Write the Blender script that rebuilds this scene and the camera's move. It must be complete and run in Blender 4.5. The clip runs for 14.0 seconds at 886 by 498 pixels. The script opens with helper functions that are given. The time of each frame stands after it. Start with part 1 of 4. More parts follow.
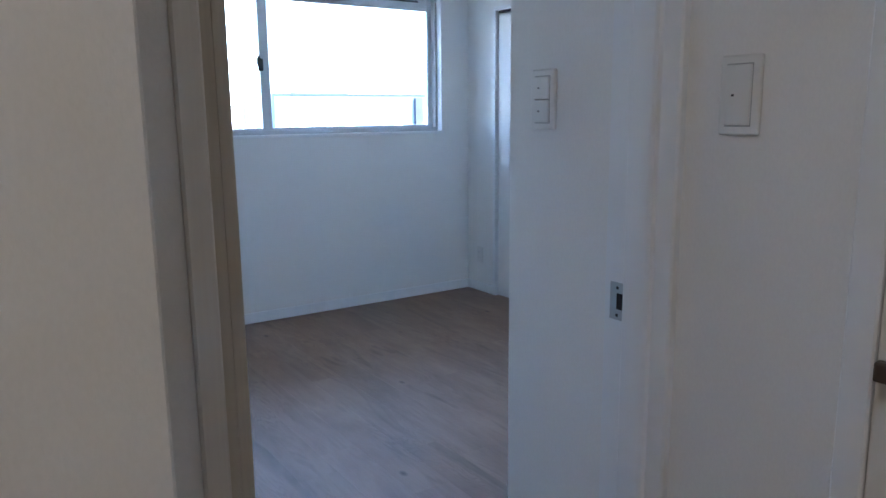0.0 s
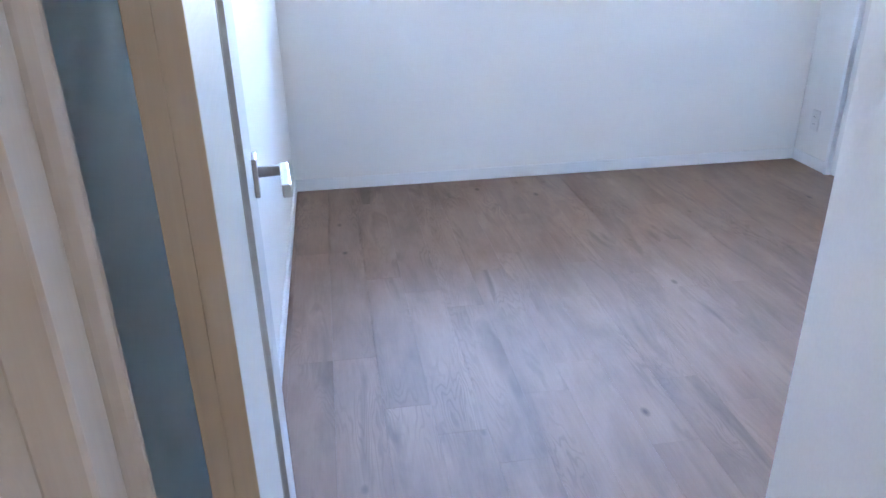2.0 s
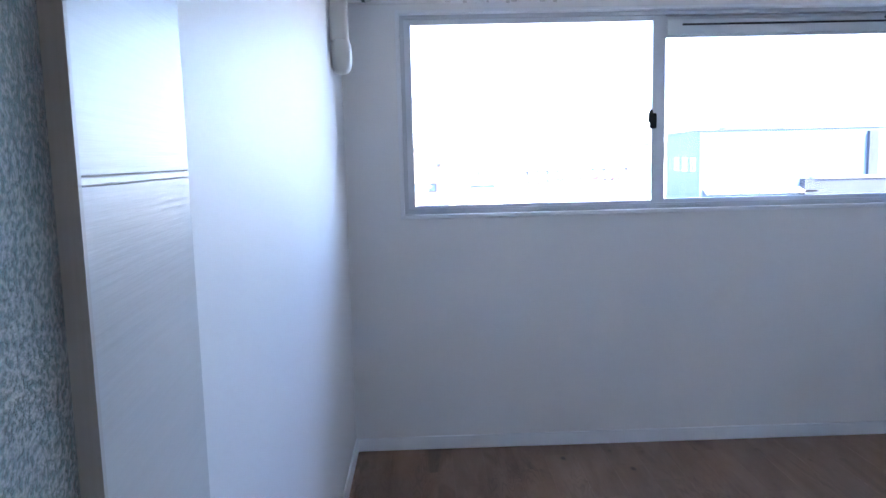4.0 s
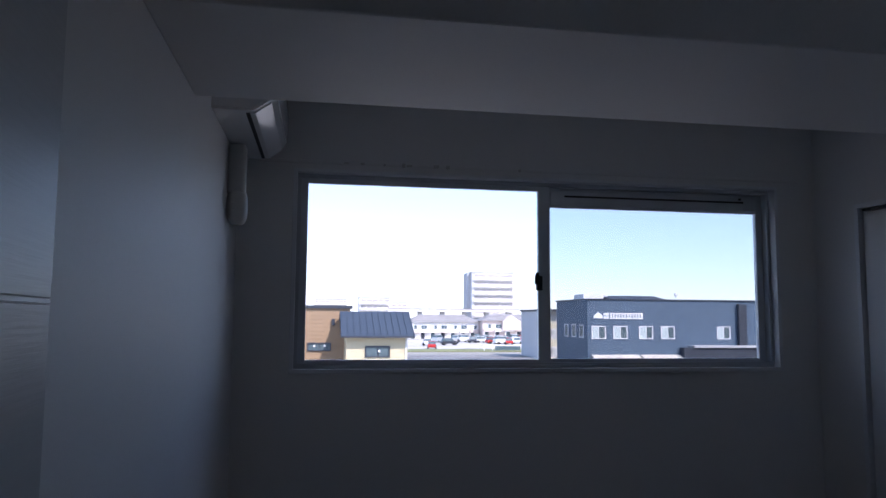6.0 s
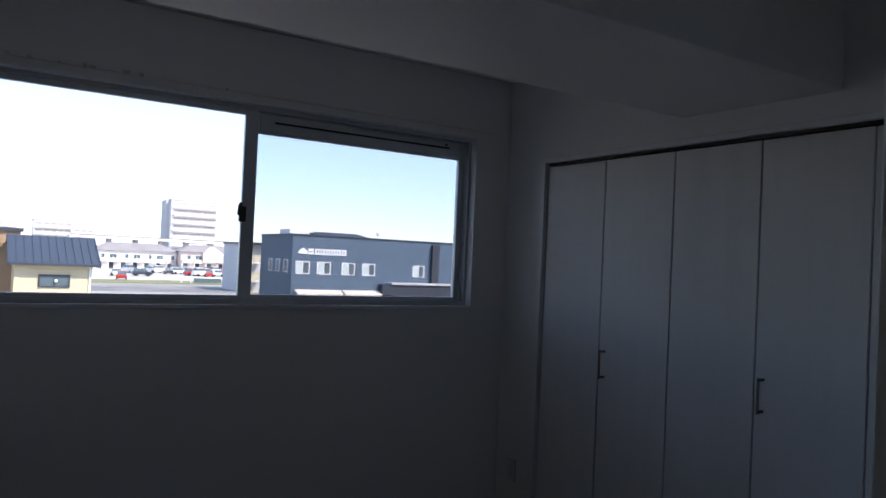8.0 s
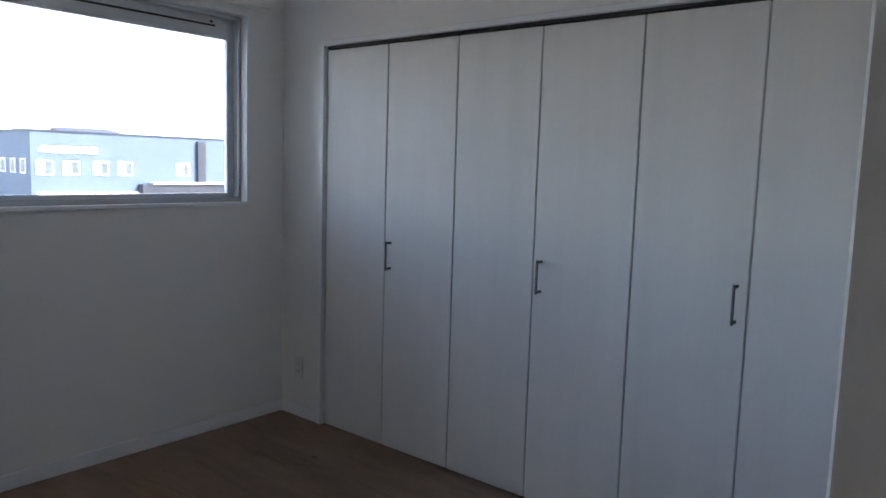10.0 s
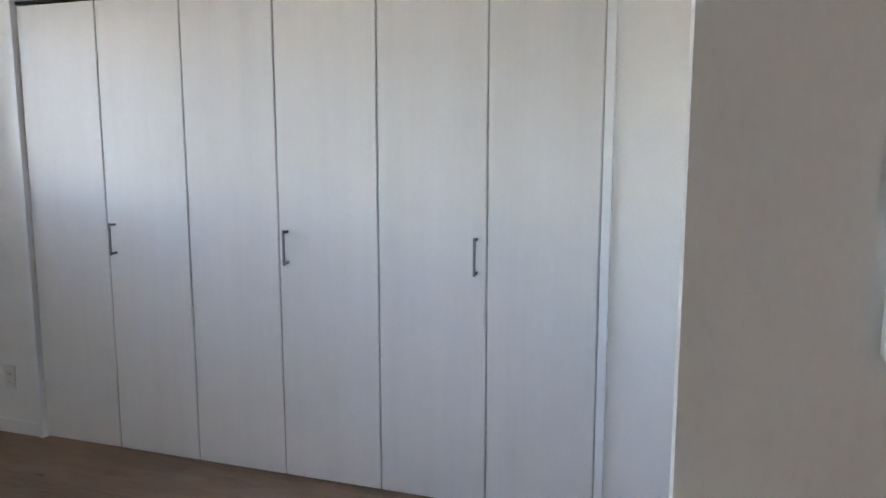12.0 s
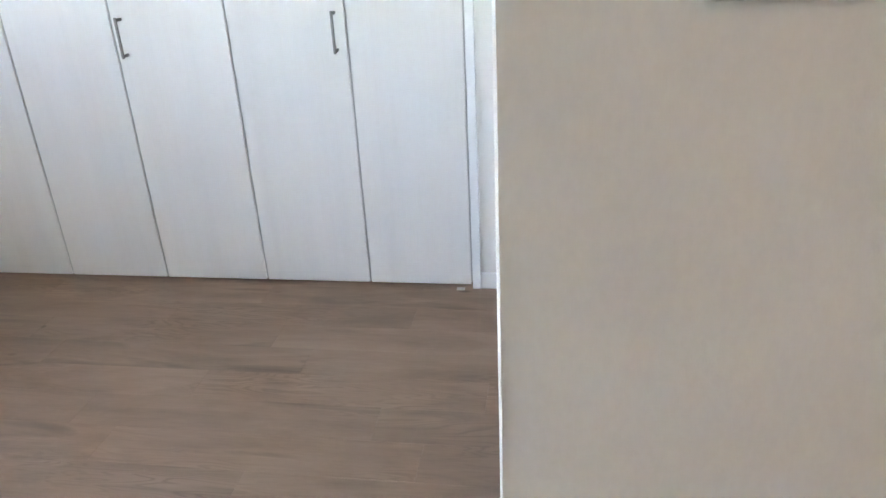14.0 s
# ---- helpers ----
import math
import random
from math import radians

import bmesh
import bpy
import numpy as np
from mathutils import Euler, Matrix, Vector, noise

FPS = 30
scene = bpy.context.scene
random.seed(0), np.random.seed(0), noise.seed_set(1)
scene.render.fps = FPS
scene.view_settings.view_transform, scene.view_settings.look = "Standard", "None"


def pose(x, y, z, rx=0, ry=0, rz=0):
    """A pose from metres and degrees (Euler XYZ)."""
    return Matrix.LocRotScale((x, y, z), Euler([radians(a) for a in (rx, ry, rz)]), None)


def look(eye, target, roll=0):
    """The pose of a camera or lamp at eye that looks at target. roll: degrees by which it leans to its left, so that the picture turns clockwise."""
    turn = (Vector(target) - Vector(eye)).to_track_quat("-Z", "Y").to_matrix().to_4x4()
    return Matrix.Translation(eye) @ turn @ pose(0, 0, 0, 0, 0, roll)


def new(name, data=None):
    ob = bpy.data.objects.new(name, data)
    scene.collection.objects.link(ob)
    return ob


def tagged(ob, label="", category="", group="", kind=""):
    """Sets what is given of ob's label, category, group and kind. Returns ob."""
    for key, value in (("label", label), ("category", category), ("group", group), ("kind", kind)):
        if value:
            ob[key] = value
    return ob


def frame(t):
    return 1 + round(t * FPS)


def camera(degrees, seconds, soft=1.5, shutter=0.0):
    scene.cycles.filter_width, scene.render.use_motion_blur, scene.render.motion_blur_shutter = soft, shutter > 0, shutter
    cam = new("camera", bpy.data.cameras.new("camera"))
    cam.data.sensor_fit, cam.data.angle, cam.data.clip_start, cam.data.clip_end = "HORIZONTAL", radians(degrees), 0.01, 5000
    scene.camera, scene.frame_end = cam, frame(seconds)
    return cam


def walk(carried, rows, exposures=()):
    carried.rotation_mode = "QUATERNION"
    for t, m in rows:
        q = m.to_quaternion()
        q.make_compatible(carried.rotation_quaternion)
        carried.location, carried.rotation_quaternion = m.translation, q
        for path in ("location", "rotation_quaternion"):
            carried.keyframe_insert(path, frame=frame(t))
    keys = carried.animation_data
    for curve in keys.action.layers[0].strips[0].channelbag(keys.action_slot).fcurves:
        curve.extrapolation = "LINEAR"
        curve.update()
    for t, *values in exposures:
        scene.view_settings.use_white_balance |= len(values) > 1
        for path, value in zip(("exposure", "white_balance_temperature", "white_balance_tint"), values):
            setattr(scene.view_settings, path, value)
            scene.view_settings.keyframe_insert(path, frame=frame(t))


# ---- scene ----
cam = camera(62.7, 14.0)
PATH = [
    (0, (-0.134, -4.437, 1.307), (0.957, -2.801, 0.943), -0.6),
    (0.5, (-0.037, -4.314, 1.306), (1.021, -2.704, 0.768), -0.3),
    (1, (0.035, -4.22, 1.305), (0.936, -2.559, 0.649), -0.4),
    (1.5, (0.165, -4.119, 1.303), (0.672, -2.339, 0.544), 1.6),
    (2, (0.249, -3.989, 1.386), (0.517, -2.186, 0.564), -1.1),
    (2.2, (0.277, -3.919, 1.373), (0.486, -2.109, 0.549), -1.1),
    (2.5, (0.301, -3.825, 1.389), (0.506, -2.009, 0.577), -2.8),
    (3, (0.344, -3.689, 1.408), (0.541, -1.807, 0.764), -1.4),
    (3.5, (0.383, -3.606, 1.432), (0.452, -1.659, 0.981), -0.6),
    (3.6, (0.382, -3.591, 1.428), (0.431, -1.634, 1.017), -0.5),
    (4, (0.374, -3.546, 1.464), (0.423, -1.562, 1.216), -1.4),
    (4.2, (0.377, -3.557, 1.459), (0.492, -1.563, 1.347), -1.7),
    (6.5, (0.409, -3.554, 1.435), (0.819, -1.606, 1.629), 0.6),
    (7, (0.437, -3.531, 1.431), (0.987, -1.613, 1.571), 0.9),
    (7.5, (0.454, -3.474, 1.429), (1.220, -1.628, 1.502), 2.2),
    (8, (0.455, -3.401, 1.440), (1.531, -1.715, 1.473), 2.6),
    (8.5, (0.475, -3.390, 1.428), (1.595, -1.734, 1.398), 1.7),
    (9, (0.495, -3.343, 1.426), (1.740, -1.784, 1.285), 1.6),
    (11.5, (0.543, -3.2, 1.374), (2.371, -2.42, 1.147), 0.4),
    (12, (0.536, -3.195, 1.361), (2.411, -2.559, 1.087), -0.0),
    (12.5, (0.571, -3.193, 1.35), (2.408, -2.561, 0.880), 1.0),
    (13, (0.57, -3.193, 1.334), (2.342, -2.561, 0.658), 0.2),
    (13.5, (0.579, -3.207, 1.324), (2.326, -2.711, 0.490), -0.7),
    (14, (0.572, -3.218, 1.307), (2.366, -2.918, 0.480), -2.9),
]
EXPOSURES = [(0.0, 4.9, 5450, 13), (0.6, 5.3, 5550, 14), (1.2, 5.9, 5600, 17), (2.0, 6.2, 5750, 19), (2.5, 6.1, 5850, 21), (3.0, 6.05, 5900, 22), (3.5, 5.55, 5850, 22), (4.0, 4.85, 5700, 22), (4.2, 4.35, 5700, 22),
             (5.2, 2.4, 5800, 23), (6.5, 1.25, 5950, 25), (7.5, 1.3, 6200, 23), (8.3, 1.8, 6400, 19), (9.0, 2.65, 6650, 17), (10.2, 3.85, 6900, 19),
             (11.5, 4.62, 7300, 22), (12.0, 4.85, 7650, 20), (12.5, 5.2, 7850, 20), (13.0, 5.25, 7950, 20), (13.5, 5.28, 8100, 19), (14.0, 5.8, 8200, 17)]
walk(cam, [(t, look(eye, target, roll)) for t, eye, target, roll in PATH], EXPOSURES)

# ---- light ----
world = bpy.data.worlds.new("sky")
scene.world = world
world.use_nodes = True
wn = world.node_tree
sky = wn.nodes.new("ShaderNodeTexSky")
sky.sky_type = "NISHITA"
sky.sun_disc = False
sky.sun_elevation = radians(48)
sky.dust_density = 0.25
sky.ozone_density = 2.5
sky.sun_rotation = radians(150)
veil = wn.nodes.new("ShaderNodeMix")          # thin high haze over the whole sky
veil.data_type = "RGBA"
veil.inputs[0].default_value = 0.40
veil.inputs[7].default_value = (3.4, 4.5, 6.4, 1)
wn.links.new(sky.outputs[0], veil.inputs[6])
wn.links.new(veil.outputs[2], wn.nodes["Background"].inputs[0])
wn.nodes["Background"].inputs[1].default_value = 0.12

sun = new("sun", bpy.data.lights.new("sun", "SUN"))
sun.data.energy, sun.data.angle, sun.data.color = 3.0, radians(0.5), (1.0, 0.91, 0.80)
sun.matrix_world = look((0, 0, 0), (-0.38, 0.62, -0.80))

hall_lamp = new("hall_lamp", bpy.data.lights.new("hall_lamp", "POINT"))
hall_lamp.data.energy, hall_lamp.data.shadow_soft_size, hall_lamp.data.color = 0.36, 0.12, (1.0, 0.83, 0.63)
hall_lamp.location = (-0.95, -4.60, 2.30)


# ---- materials ----
class Nodes:
    def __init__(self, name, color, rough=0.5, metal=0.0, spec=0.5):
        self.m = bpy.data.materials.new(name)
        self.m.use_nodes = True
        self.t = self.m.node_tree
        self.b = self.t.nodes["Principled BSDF"]
        self.b.inputs["Base Color"].default_value = (*color, 1)
        self.b.inputs["Roughness"].default_value = rough
        self.b.inputs["Metallic"].default_value = metal
        self.b.inputs["Specular IOR Level"].default_value = spec
        self.coord = None

    def add(self, kind, **values):
        n = self.t.nodes.new(kind)
        for k, v in values.items():
            n.inputs[k.replace("_", " ")].default_value = v
        return n

    def link(self, a, b):
        self.t.links.new(a, b)

    def place(self, stretch=(1, 1, 1), shift=False):
        """Object coordinates, stretched, and shifted for each object if asked."""
        c = self.add("ShaderNodeTexCoord")
        m = self.add("ShaderNodeMapping")
        m.inputs["Scale"].default_value = stretch
        self.link(c.outputs["Object"], m.inputs["Vector"])
        if shift:
            info = self.add("ShaderNodeObjectInfo")
            mul = self.add("ShaderNodeVectorMath")
            mul.operation = "SCALE"
            mul.inputs[0].default_value = (37.0, 91.0, 53.0)
            self.link(info.outputs["Random"], mul.inputs["Scale"])
            self.link(mul.outputs[0], m.inputs["Location"])
        return m.outputs[0]

    def noise(self, where, scale, detail=4.0, rough=0.55, bend=0.0):
        n = self.add("ShaderNodeTexNoise", Scale=scale, Detail=detail, Roughness=rough, Distortion=bend)
        self.link(where, n.inputs["Vector"])
        return n.outputs[0]

    def ramp(self, value, *stops):
        r = self.add("ShaderNodeValToRGB")
        e = r.color_ramp.elements
        while len(e) < len(stops):
            e.new(0.5)
        for k, (p, c) in zip(e, stops):
            k.position, k.color = p, (*c, 1) if len(c) == 3 else c
        self.link(value, r.inputs[0])
        return r.outputs[0]

    def mix(self, fac, a, b, mode="MIX"):
        n = self.add("ShaderNodeMix")
        n.data_type, n.blend_type = "RGBA", mode
        for v, sock in ((fac, n.inputs[0]), (a, n.inputs[6]), (b, n.inputs[7])):
            if isinstance(v, (int, float)):
                sock.default_value = v
            elif isinstance(v, tuple):
                sock.default_value = (*v, 1)
            else:
                self.link(v, sock)
        return n.outputs[2]

    def colour(self, out):
        self.link(out, self.b.inputs["Base Color"])

    def roughness(self, value, lo, hi):
        r = self.add("ShaderNodeMapRange")
        r.inputs["To Min"].default_value, r.inputs["To Max"].default_value = lo, hi
        self.link(value, r.inputs[0])
        self.link(r.outputs[0], self.b.inputs["Roughness"])

    def bump(self, value, strength=0.2, distance=0.001):
        n = self.add("ShaderNodeBump", Strength=strength, Distance=distance)
        self.link(value, n.inputs["Height"])
        self.link(n.outputs[0], self.b.inputs["Normal"])


def plain(name, color, rough=0.5, metal=0.0, vary=0.06, scale=6.0, bump=0.05, spec=0.5, fine=300.0):
    """A surface with faint stains at two scales and a fine relief."""
    n = Nodes(name, color, rough, metal, spec)
    p = n.place()
    big, small = n.noise(p, scale), n.noise(p, fine, 2.0)
    lo = tuple(c * (1 - vary) for c in color)
    hi = tuple(min(1, c * (1 + vary)) for c in color)
    base = n.ramp(big, (0.3, lo), (0.7, hi))
    n.colour(n.mix(0.12 * vary / 0.06, base, n.ramp(small, (0.3, lo), (0.7, hi)), "MIX"))
    n.roughness(big, max(0.02, rough - 0.06), min(1, rough + 0.06))
    if bump:
        n.bump(small, bump, 0.0008)
    return n.m


def wallpaper(name, color):
    """Embossed vinyl wallpaper: a fine woven relief over faint unevenness."""
    n = Nodes(name, color, 0.5, 0.0, 0.25)
    p = n.place()
    weave = n.noise(n.place((1, 1, 0.55)), 230.0, 3.0, 0.6)
    soft = n.noise(p, 1.6, 5.0)
    lo = tuple(c * 0.975 for c in color)
    base = n.ramp(soft, (0.3, lo), (0.7, color))
    n.colour(n.mix(0.28, base, n.ramp(weave, (0.35, tuple(c * 0.9 for c in color)), (0.65, color))))
    n.roughness(weave, 0.42, 0.6)
    n.bump(weave, 0.25, 0.0012)
    return n.m


def woodgrain(name, dark, mid, light, along, rough=0.4, shift=True, scale=1.0, relief=0.15, spec=0.5, fine=0.35):
    """Printed or real wood: long streaks and finer pores."""
    n = Nodes(name, mid, rough, 0.0, spec)
    k = {"x": (0.09, 1, 1), "y": (1, 0.09, 1), "z": (1, 1, 0.06)}[along]
    kk = {"x": (0.03, 1, 1), "y": (1, 0.03, 1), "z": (1, 1, 0.02)}[along]
    p = n.place(k, shift)
    wave = n.noise(p, 9.0 * scale, 6.0, 0.62)
    pores = n.noise(n.place(kk, shift), 140.0 * scale, 3.0, 0.6)
    cloud = n.noise(n.place((0.6, 0.6, 0.6), shift), 2.2, 3.0)
    base = n.ramp(wave, (0.28, dark), (0.5, mid), (0.72, light))
    base = n.mix(fine, base, n.ramp(pores, (0.35, dark), (0.6, light)))
    base = n.mix(0.3, base, n.ramp(cloud, (0.35, dark), (0.65, light)))
    if shift:
        info = n.add("ShaderNodeObjectInfo")
        tone = n.ramp(info.outputs["Random"], (0.0, (0.965, 0.965, 0.965)), (1.0, (1.035, 1.03, 1.025)))
        base = n.mix(0.8, base, tone, "MULTIPLY")
    n.colour(base)
    n.roughness(wave, rough - 0.06, rough + 0.08)
    n.bump(pores, relief, 0.0006)
    return n.m


def rustic_oak():
    """Rustic oak boards: long cathedral figure, cloudy tone, pores and a few small knots with dark tails."""
    n = Nodes("oak_floor", (0.27, 0.17, 0.115), 0.45, 0.0, 0.36)
    dark, mid, light = (0.172, 0.109, 0.075), (0.248, 0.162, 0.112), (0.306, 0.210, 0.150)
    # slow tone that runs on from board to board, and a little of its own for each
    where = n.add("ShaderNodeNewGeometry")
    spread = n.add("ShaderNodeMapping")
    spread.inputs["Scale"].default_value = (1.0, 0.30, 1.0)
    n.link(where.outputs["Position"], spread.inputs["Vector"])
    cloud = n.noise(spread.outputs[0], 6.0, 6.0, 0.62, 0.4)
    own = n.noise(n.place((1.0, 0.20, 1), True), 9.0, 5.0, 0.6, 0.5)
    base = n.mix(0.5, n.ramp(cloud, (0.36, dark), (0.50, mid), (0.64, light)), n.ramp(own, (0.32, dark), (0.50, mid), (0.70, light)))
    # growth rings: contour lines of a stretched field
    field = n.noise(n.place((1.0, 0.13, 1), True), 9.0, 3.0, 0.5, 0.3)
    rings = n.add("ShaderNodeMath")
    rings.operation = "MULTIPLY"
    rings.inputs[1].default_value = 150.0
    n.link(field, rings.inputs[0])
    wave = n.add("ShaderNodeMath")
    wave.operation = "SINE"
    n.link(rings.outputs[0], wave.inputs[0])
    mask = n.ramp(n.noise(spread.outputs[0], 4.0, 2.0), (0.50, (0, 0, 0)), (0.66, (0.55, 0.55, 0.55)))
    lines = n.ramp(wave.outputs[0], (0.2, (0, 0, 0)), (1.0, (1, 1, 1)))
    base = n.mix(n.mix(1.0, lines, mask, "MULTIPLY"), base, tuple(c * 0.85 for c in dark))
    # pores
    pores = n.noise(n.place((1.0, 0.035, 1), True), 170.0, 3.0, 0.6)
    base = n.mix(0.09, base, n.ramp(pores, (0.35, dark), (0.62, light)))
    # dark tails and knots
    tail = n.ramp(n.noise(n.place((1.0, 0.16, 1), True), 9.0, 3.0, 0.5, 0.8), (0.57, (0, 0, 0)), (0.74, (0.70, 0.70, 0.70)))
    base = n.mix(tail, base, tuple(c * 0.66 for c in dark))
    knot = n.add("ShaderNodeTexVoronoi", Scale=6.5, Randomness=1.0)
    n.link(n.place((1.0, 0.55, 1), True), knot.inputs["Vector"])
    core = n.ramp(knot.outputs["Distance"], (0.035, (1, 1, 1)), (0.105, (0, 0, 0)))
    pick = n.add("ShaderNodeSeparateColor")
    n.link(knot.outputs["Color"], pick.inputs[0])
    keep = n.ramp(pick.outputs[0], (0.45, (0, 0, 0)), (0.50, (0.75, 0.75, 0.75)))
    base = n.mix(n.mix(1.0, core, keep, "MULTIPLY"), base, (0.055, 0.036, 0.026))
    tone = n.ramp(n.add("ShaderNodeObjectInfo").outputs["Random"], (0.0, (0.94, 0.94, 0.94)), (1.0, (1.06, 1.054, 1.048)))
    n.colour(n.mix(1.0, base, tone, "MULTIPLY"))
    n.roughness(cloud, 0.44, 0.56)
    n.bump(pores, 0.12, 0.0005)
    return n.m


WALL = wallpaper("white_wallpaper", (0.85, 0.84, 0.815))
CEIL = wallpaper("ceiling_wallpaper", (0.80, 0.795, 0.775))
TRIM = plain("white_trim", (0.83, 0.84, 0.845), 0.4, vary=0.03)
FLOOR = rustic_oak()
DOORWHITE = woodgrain("white_ash_laminate", (0.70, 0.69, 0.67), (0.755, 0.745, 0.725), (0.785, 0.778, 0.76), "z", 0.48, shift=True, relief=0.2, spec=0.3, fine=0.10)
# Darker copy of DOORWHITE: strong window light on the leaf is lowered in its colour.
LEAFWHITE = woodgrain("toned_down_door_laminate", (0.56, 0.555, 0.54), (0.61, 0.605, 0.59), (0.65, 0.645, 0.63), "y", 0.40, shift=False, relief=0.9, spec=0.3, fine=0.3)
TONGUE = plain("pale_grey_plastic", (0.42, 0.42, 0.41), 0.5, vary=0.03, bump=0)
INLAY = plain("bright_aluminium_inlay", (0.60, 0.61, 0.62), 0.45, 0.2, vary=0.03, bump=0)
TAPE = plain("dull_beige_tape", (0.50, 0.45, 0.39), 0.6, vary=0.1, scale=80)
DOOREDGE = woodgrain("pale_wood_edge", (0.49, 0.43, 0.335), (0.585, 0.52, 0.415), (0.64, 0.58, 0.475), "z", 0.5, shift=False)
GREYEDGE = woodgrain("grey_wood_reveal", (0.46, 0.44, 0.41), (0.54, 0.515, 0.485), (0.60, 0.575, 0.545), "z", 0.5, shift=False)
CASING = woodgrain("casing_laminate", (0.62, 0.585, 0.53), (0.70, 0.665, 0.61), (0.74, 0.71, 0.66), "z", 0.42, shift=False, relief=0.2)
ALU = plain("silver_anodised_aluminium", (0.56, 0.58, 0.60), 0.35, 0.25, vary=0.04)
ALUWHITE = plain("pale_aluminium_sash", (0.66, 0.69, 0.72), 0.38, 0.15, vary=0.04)
NICKEL = plain("satin_nickel", (0.46, 0.44, 0.41), 0.3, 1.0, vary=0.05, bump=0.02)
PULL = plain("dark_nickel_pull", (0.24, 0.23, 0.22), 0.35, 0.9, vary=0.06, bump=0.02)
STEEL = plain("brushed_steel", (0.50, 0.50, 0.50), 0.33, 1.0, vary=0.06, bump=0.04)
DARKMETAL = plain("dark_metal", (0.05, 0.048, 0.05), 0.4, 0.6)
# The lock's dark look against the bright sky, put into its colour.
LOCKMETAL = plain("backlit_lock_tone", (0.055, 0.065, 0.062), 0.35, 0.3, vary=0.05, bump=0)
BRONZE = plain("dark_bronze", (0.13, 0.10, 0.085), 0.4, 0.5)
# Near-black that paints the darkness of gaps, holes and slots.
BLACK = plain("painted_recess_dark", (0.015, 0.015, 0.016), 0.8)
PLASTIC = plain("white_switch_plastic", (0.76, 0.755, 0.73), 0.3, vary=0.02, bump=0.0)
ACWHITE = plain("glossy_white_plastic", (0.74, 0.745, 0.74), 0.10, vary=0.02, bump=0.0)
COVER = plain("ivory_duct_plastic", (0.66, 0.65, 0.60), 0.35, vary=0.04)
DUST = plain("torn_plaster", (0.62, 0.60, 0.56), 0.9, vary=0.2, scale=60, bump=0.5)


def glass_pane(name, tint, gloss_rough=0.0):
    m = bpy.data.materials.new(name)
    m.use_nodes = True
    t = m.node_tree
    t.nodes.clear()
    out, mix = t.nodes.new("ShaderNodeOutputMaterial"), t.nodes.new("ShaderNodeMixShader")
    clear, gloss, fr = t.nodes.new("ShaderNodeBsdfTransparent"), t.nodes.new("ShaderNodeBsdfGlossy"), t.nodes.new("ShaderNodeFresnel")
    clear.inputs[0].default_value = (*tint, 1)
    gloss.inputs["Roughness"].default_value = gloss_rough
    fr.inputs[0].default_value = 1.3
    t.links.new(fr.outputs[0], mix.inputs[0])
    t.links.new(clear.outputs[0], mix.inputs[1])
    t.links.new(gloss.outputs[0], mix.inputs[2])
    t.links.new(mix.outputs[0], out.inputs[0])
    return m


GLASS = glass_pane("window_glass", (0.96, 0.975, 0.97))


def net():
    """Insect netting: fine dark threads that let about half of the light through."""
    m = bpy.data.materials.new("insect_netting")
    m.use_nodes = True
    t = m.node_tree
    t.nodes.clear()
    out, mix = t.nodes.new("ShaderNodeOutputMaterial"), t.nodes.new("ShaderNodeMixShader")
    clear, thread = t.nodes.new("ShaderNodeBsdfTransparent"), t.nodes.new("ShaderNodeBsdfDiffuse")
    thread.inputs[0].default_value = (0.03, 0.035, 0.04, 1)
    mix.inputs[0].default_value = 0.22
    t.links.new(clear.outputs[0], mix.inputs[1])
    t.links.new(thread.outputs[0], mix.inputs[2])
    t.links.new(mix.outputs[0], out.inputs[0])
    return m


NET = net()


def pebbled():
    """Obscure glass: a rough skin of small pebbles that scatters and sparkles, with white glints painted in."""
    n = Nodes("pebbled_green_glass", (0.50, 0.66, 0.64), 0.10)
    p = n.place()
    cells = n.noise(p, 210.0, 2.0, 0.5)
    n.b.inputs["Transmission Weight"].default_value = 0.30
    n.b.inputs["IOR"].default_value = 1.5
    # The ramp's white end paints pebble glints into the base colour.
    n.colour(n.ramp(cells, (0.38, (0.46, 0.61, 0.62)), (0.62, (0.98, 1.0, 1.0))))
    n.bump(cells, 1.0, 0.010)
    clear, mix = n.add("ShaderNodeBsdfTransparent"), n.add("ShaderNodeMixShader")
    clear.inputs[0].default_value = (0.92, 0.97, 0.975, 1)
    mix.inputs[0].default_value = 0.62
    n.link(clear.outputs[0], mix.inputs[1])
    n.link(n.b.outputs[0], mix.inputs[2])
    n.link(mix.outputs[0], n.m.node_tree.nodes["Material Output"].inputs[0])
    return n.m


PEBBLE = pebbled()


# ---- building helpers ----
def box_bm(x0, x1, y0, y1, z0, z1, bevel=0.0, bm=None, segments=1):
    """A box added to bm (or a new one), its edges rounded by bevel."""
    one = bmesh.new()
    bmesh.ops.create_cube(one, size=1)
    for v in one.verts:
        v.co = Vector((x0 + (v.co.x + 0.5) * (x1 - x0), y0 + (v.co.y + 0.5) * (y1 - y0), z0 + (v.co.z + 0.5) * (z1 - z0)))
    if bevel:
        bmesh.ops.bevel(one, geom=one.edges[:], offset=bevel, segments=segments, affect="EDGES", profile=0.5)
    bmesh.ops.recalc_face_normals(one, faces=one.faces[:])
    if bm is None:
        return one
    me = bpy.data.meshes.new("tmp")
    one.to_mesh(me)
    bm.from_mesh(me)
    one.free()
    bpy.data.meshes.remove(me)
    return bm


def boxes(*dims, bevel=0.0):
    bm = bmesh.new()
    for d in dims:
        box_bm(*d, bevel=bevel, bm=bm)
    return bm


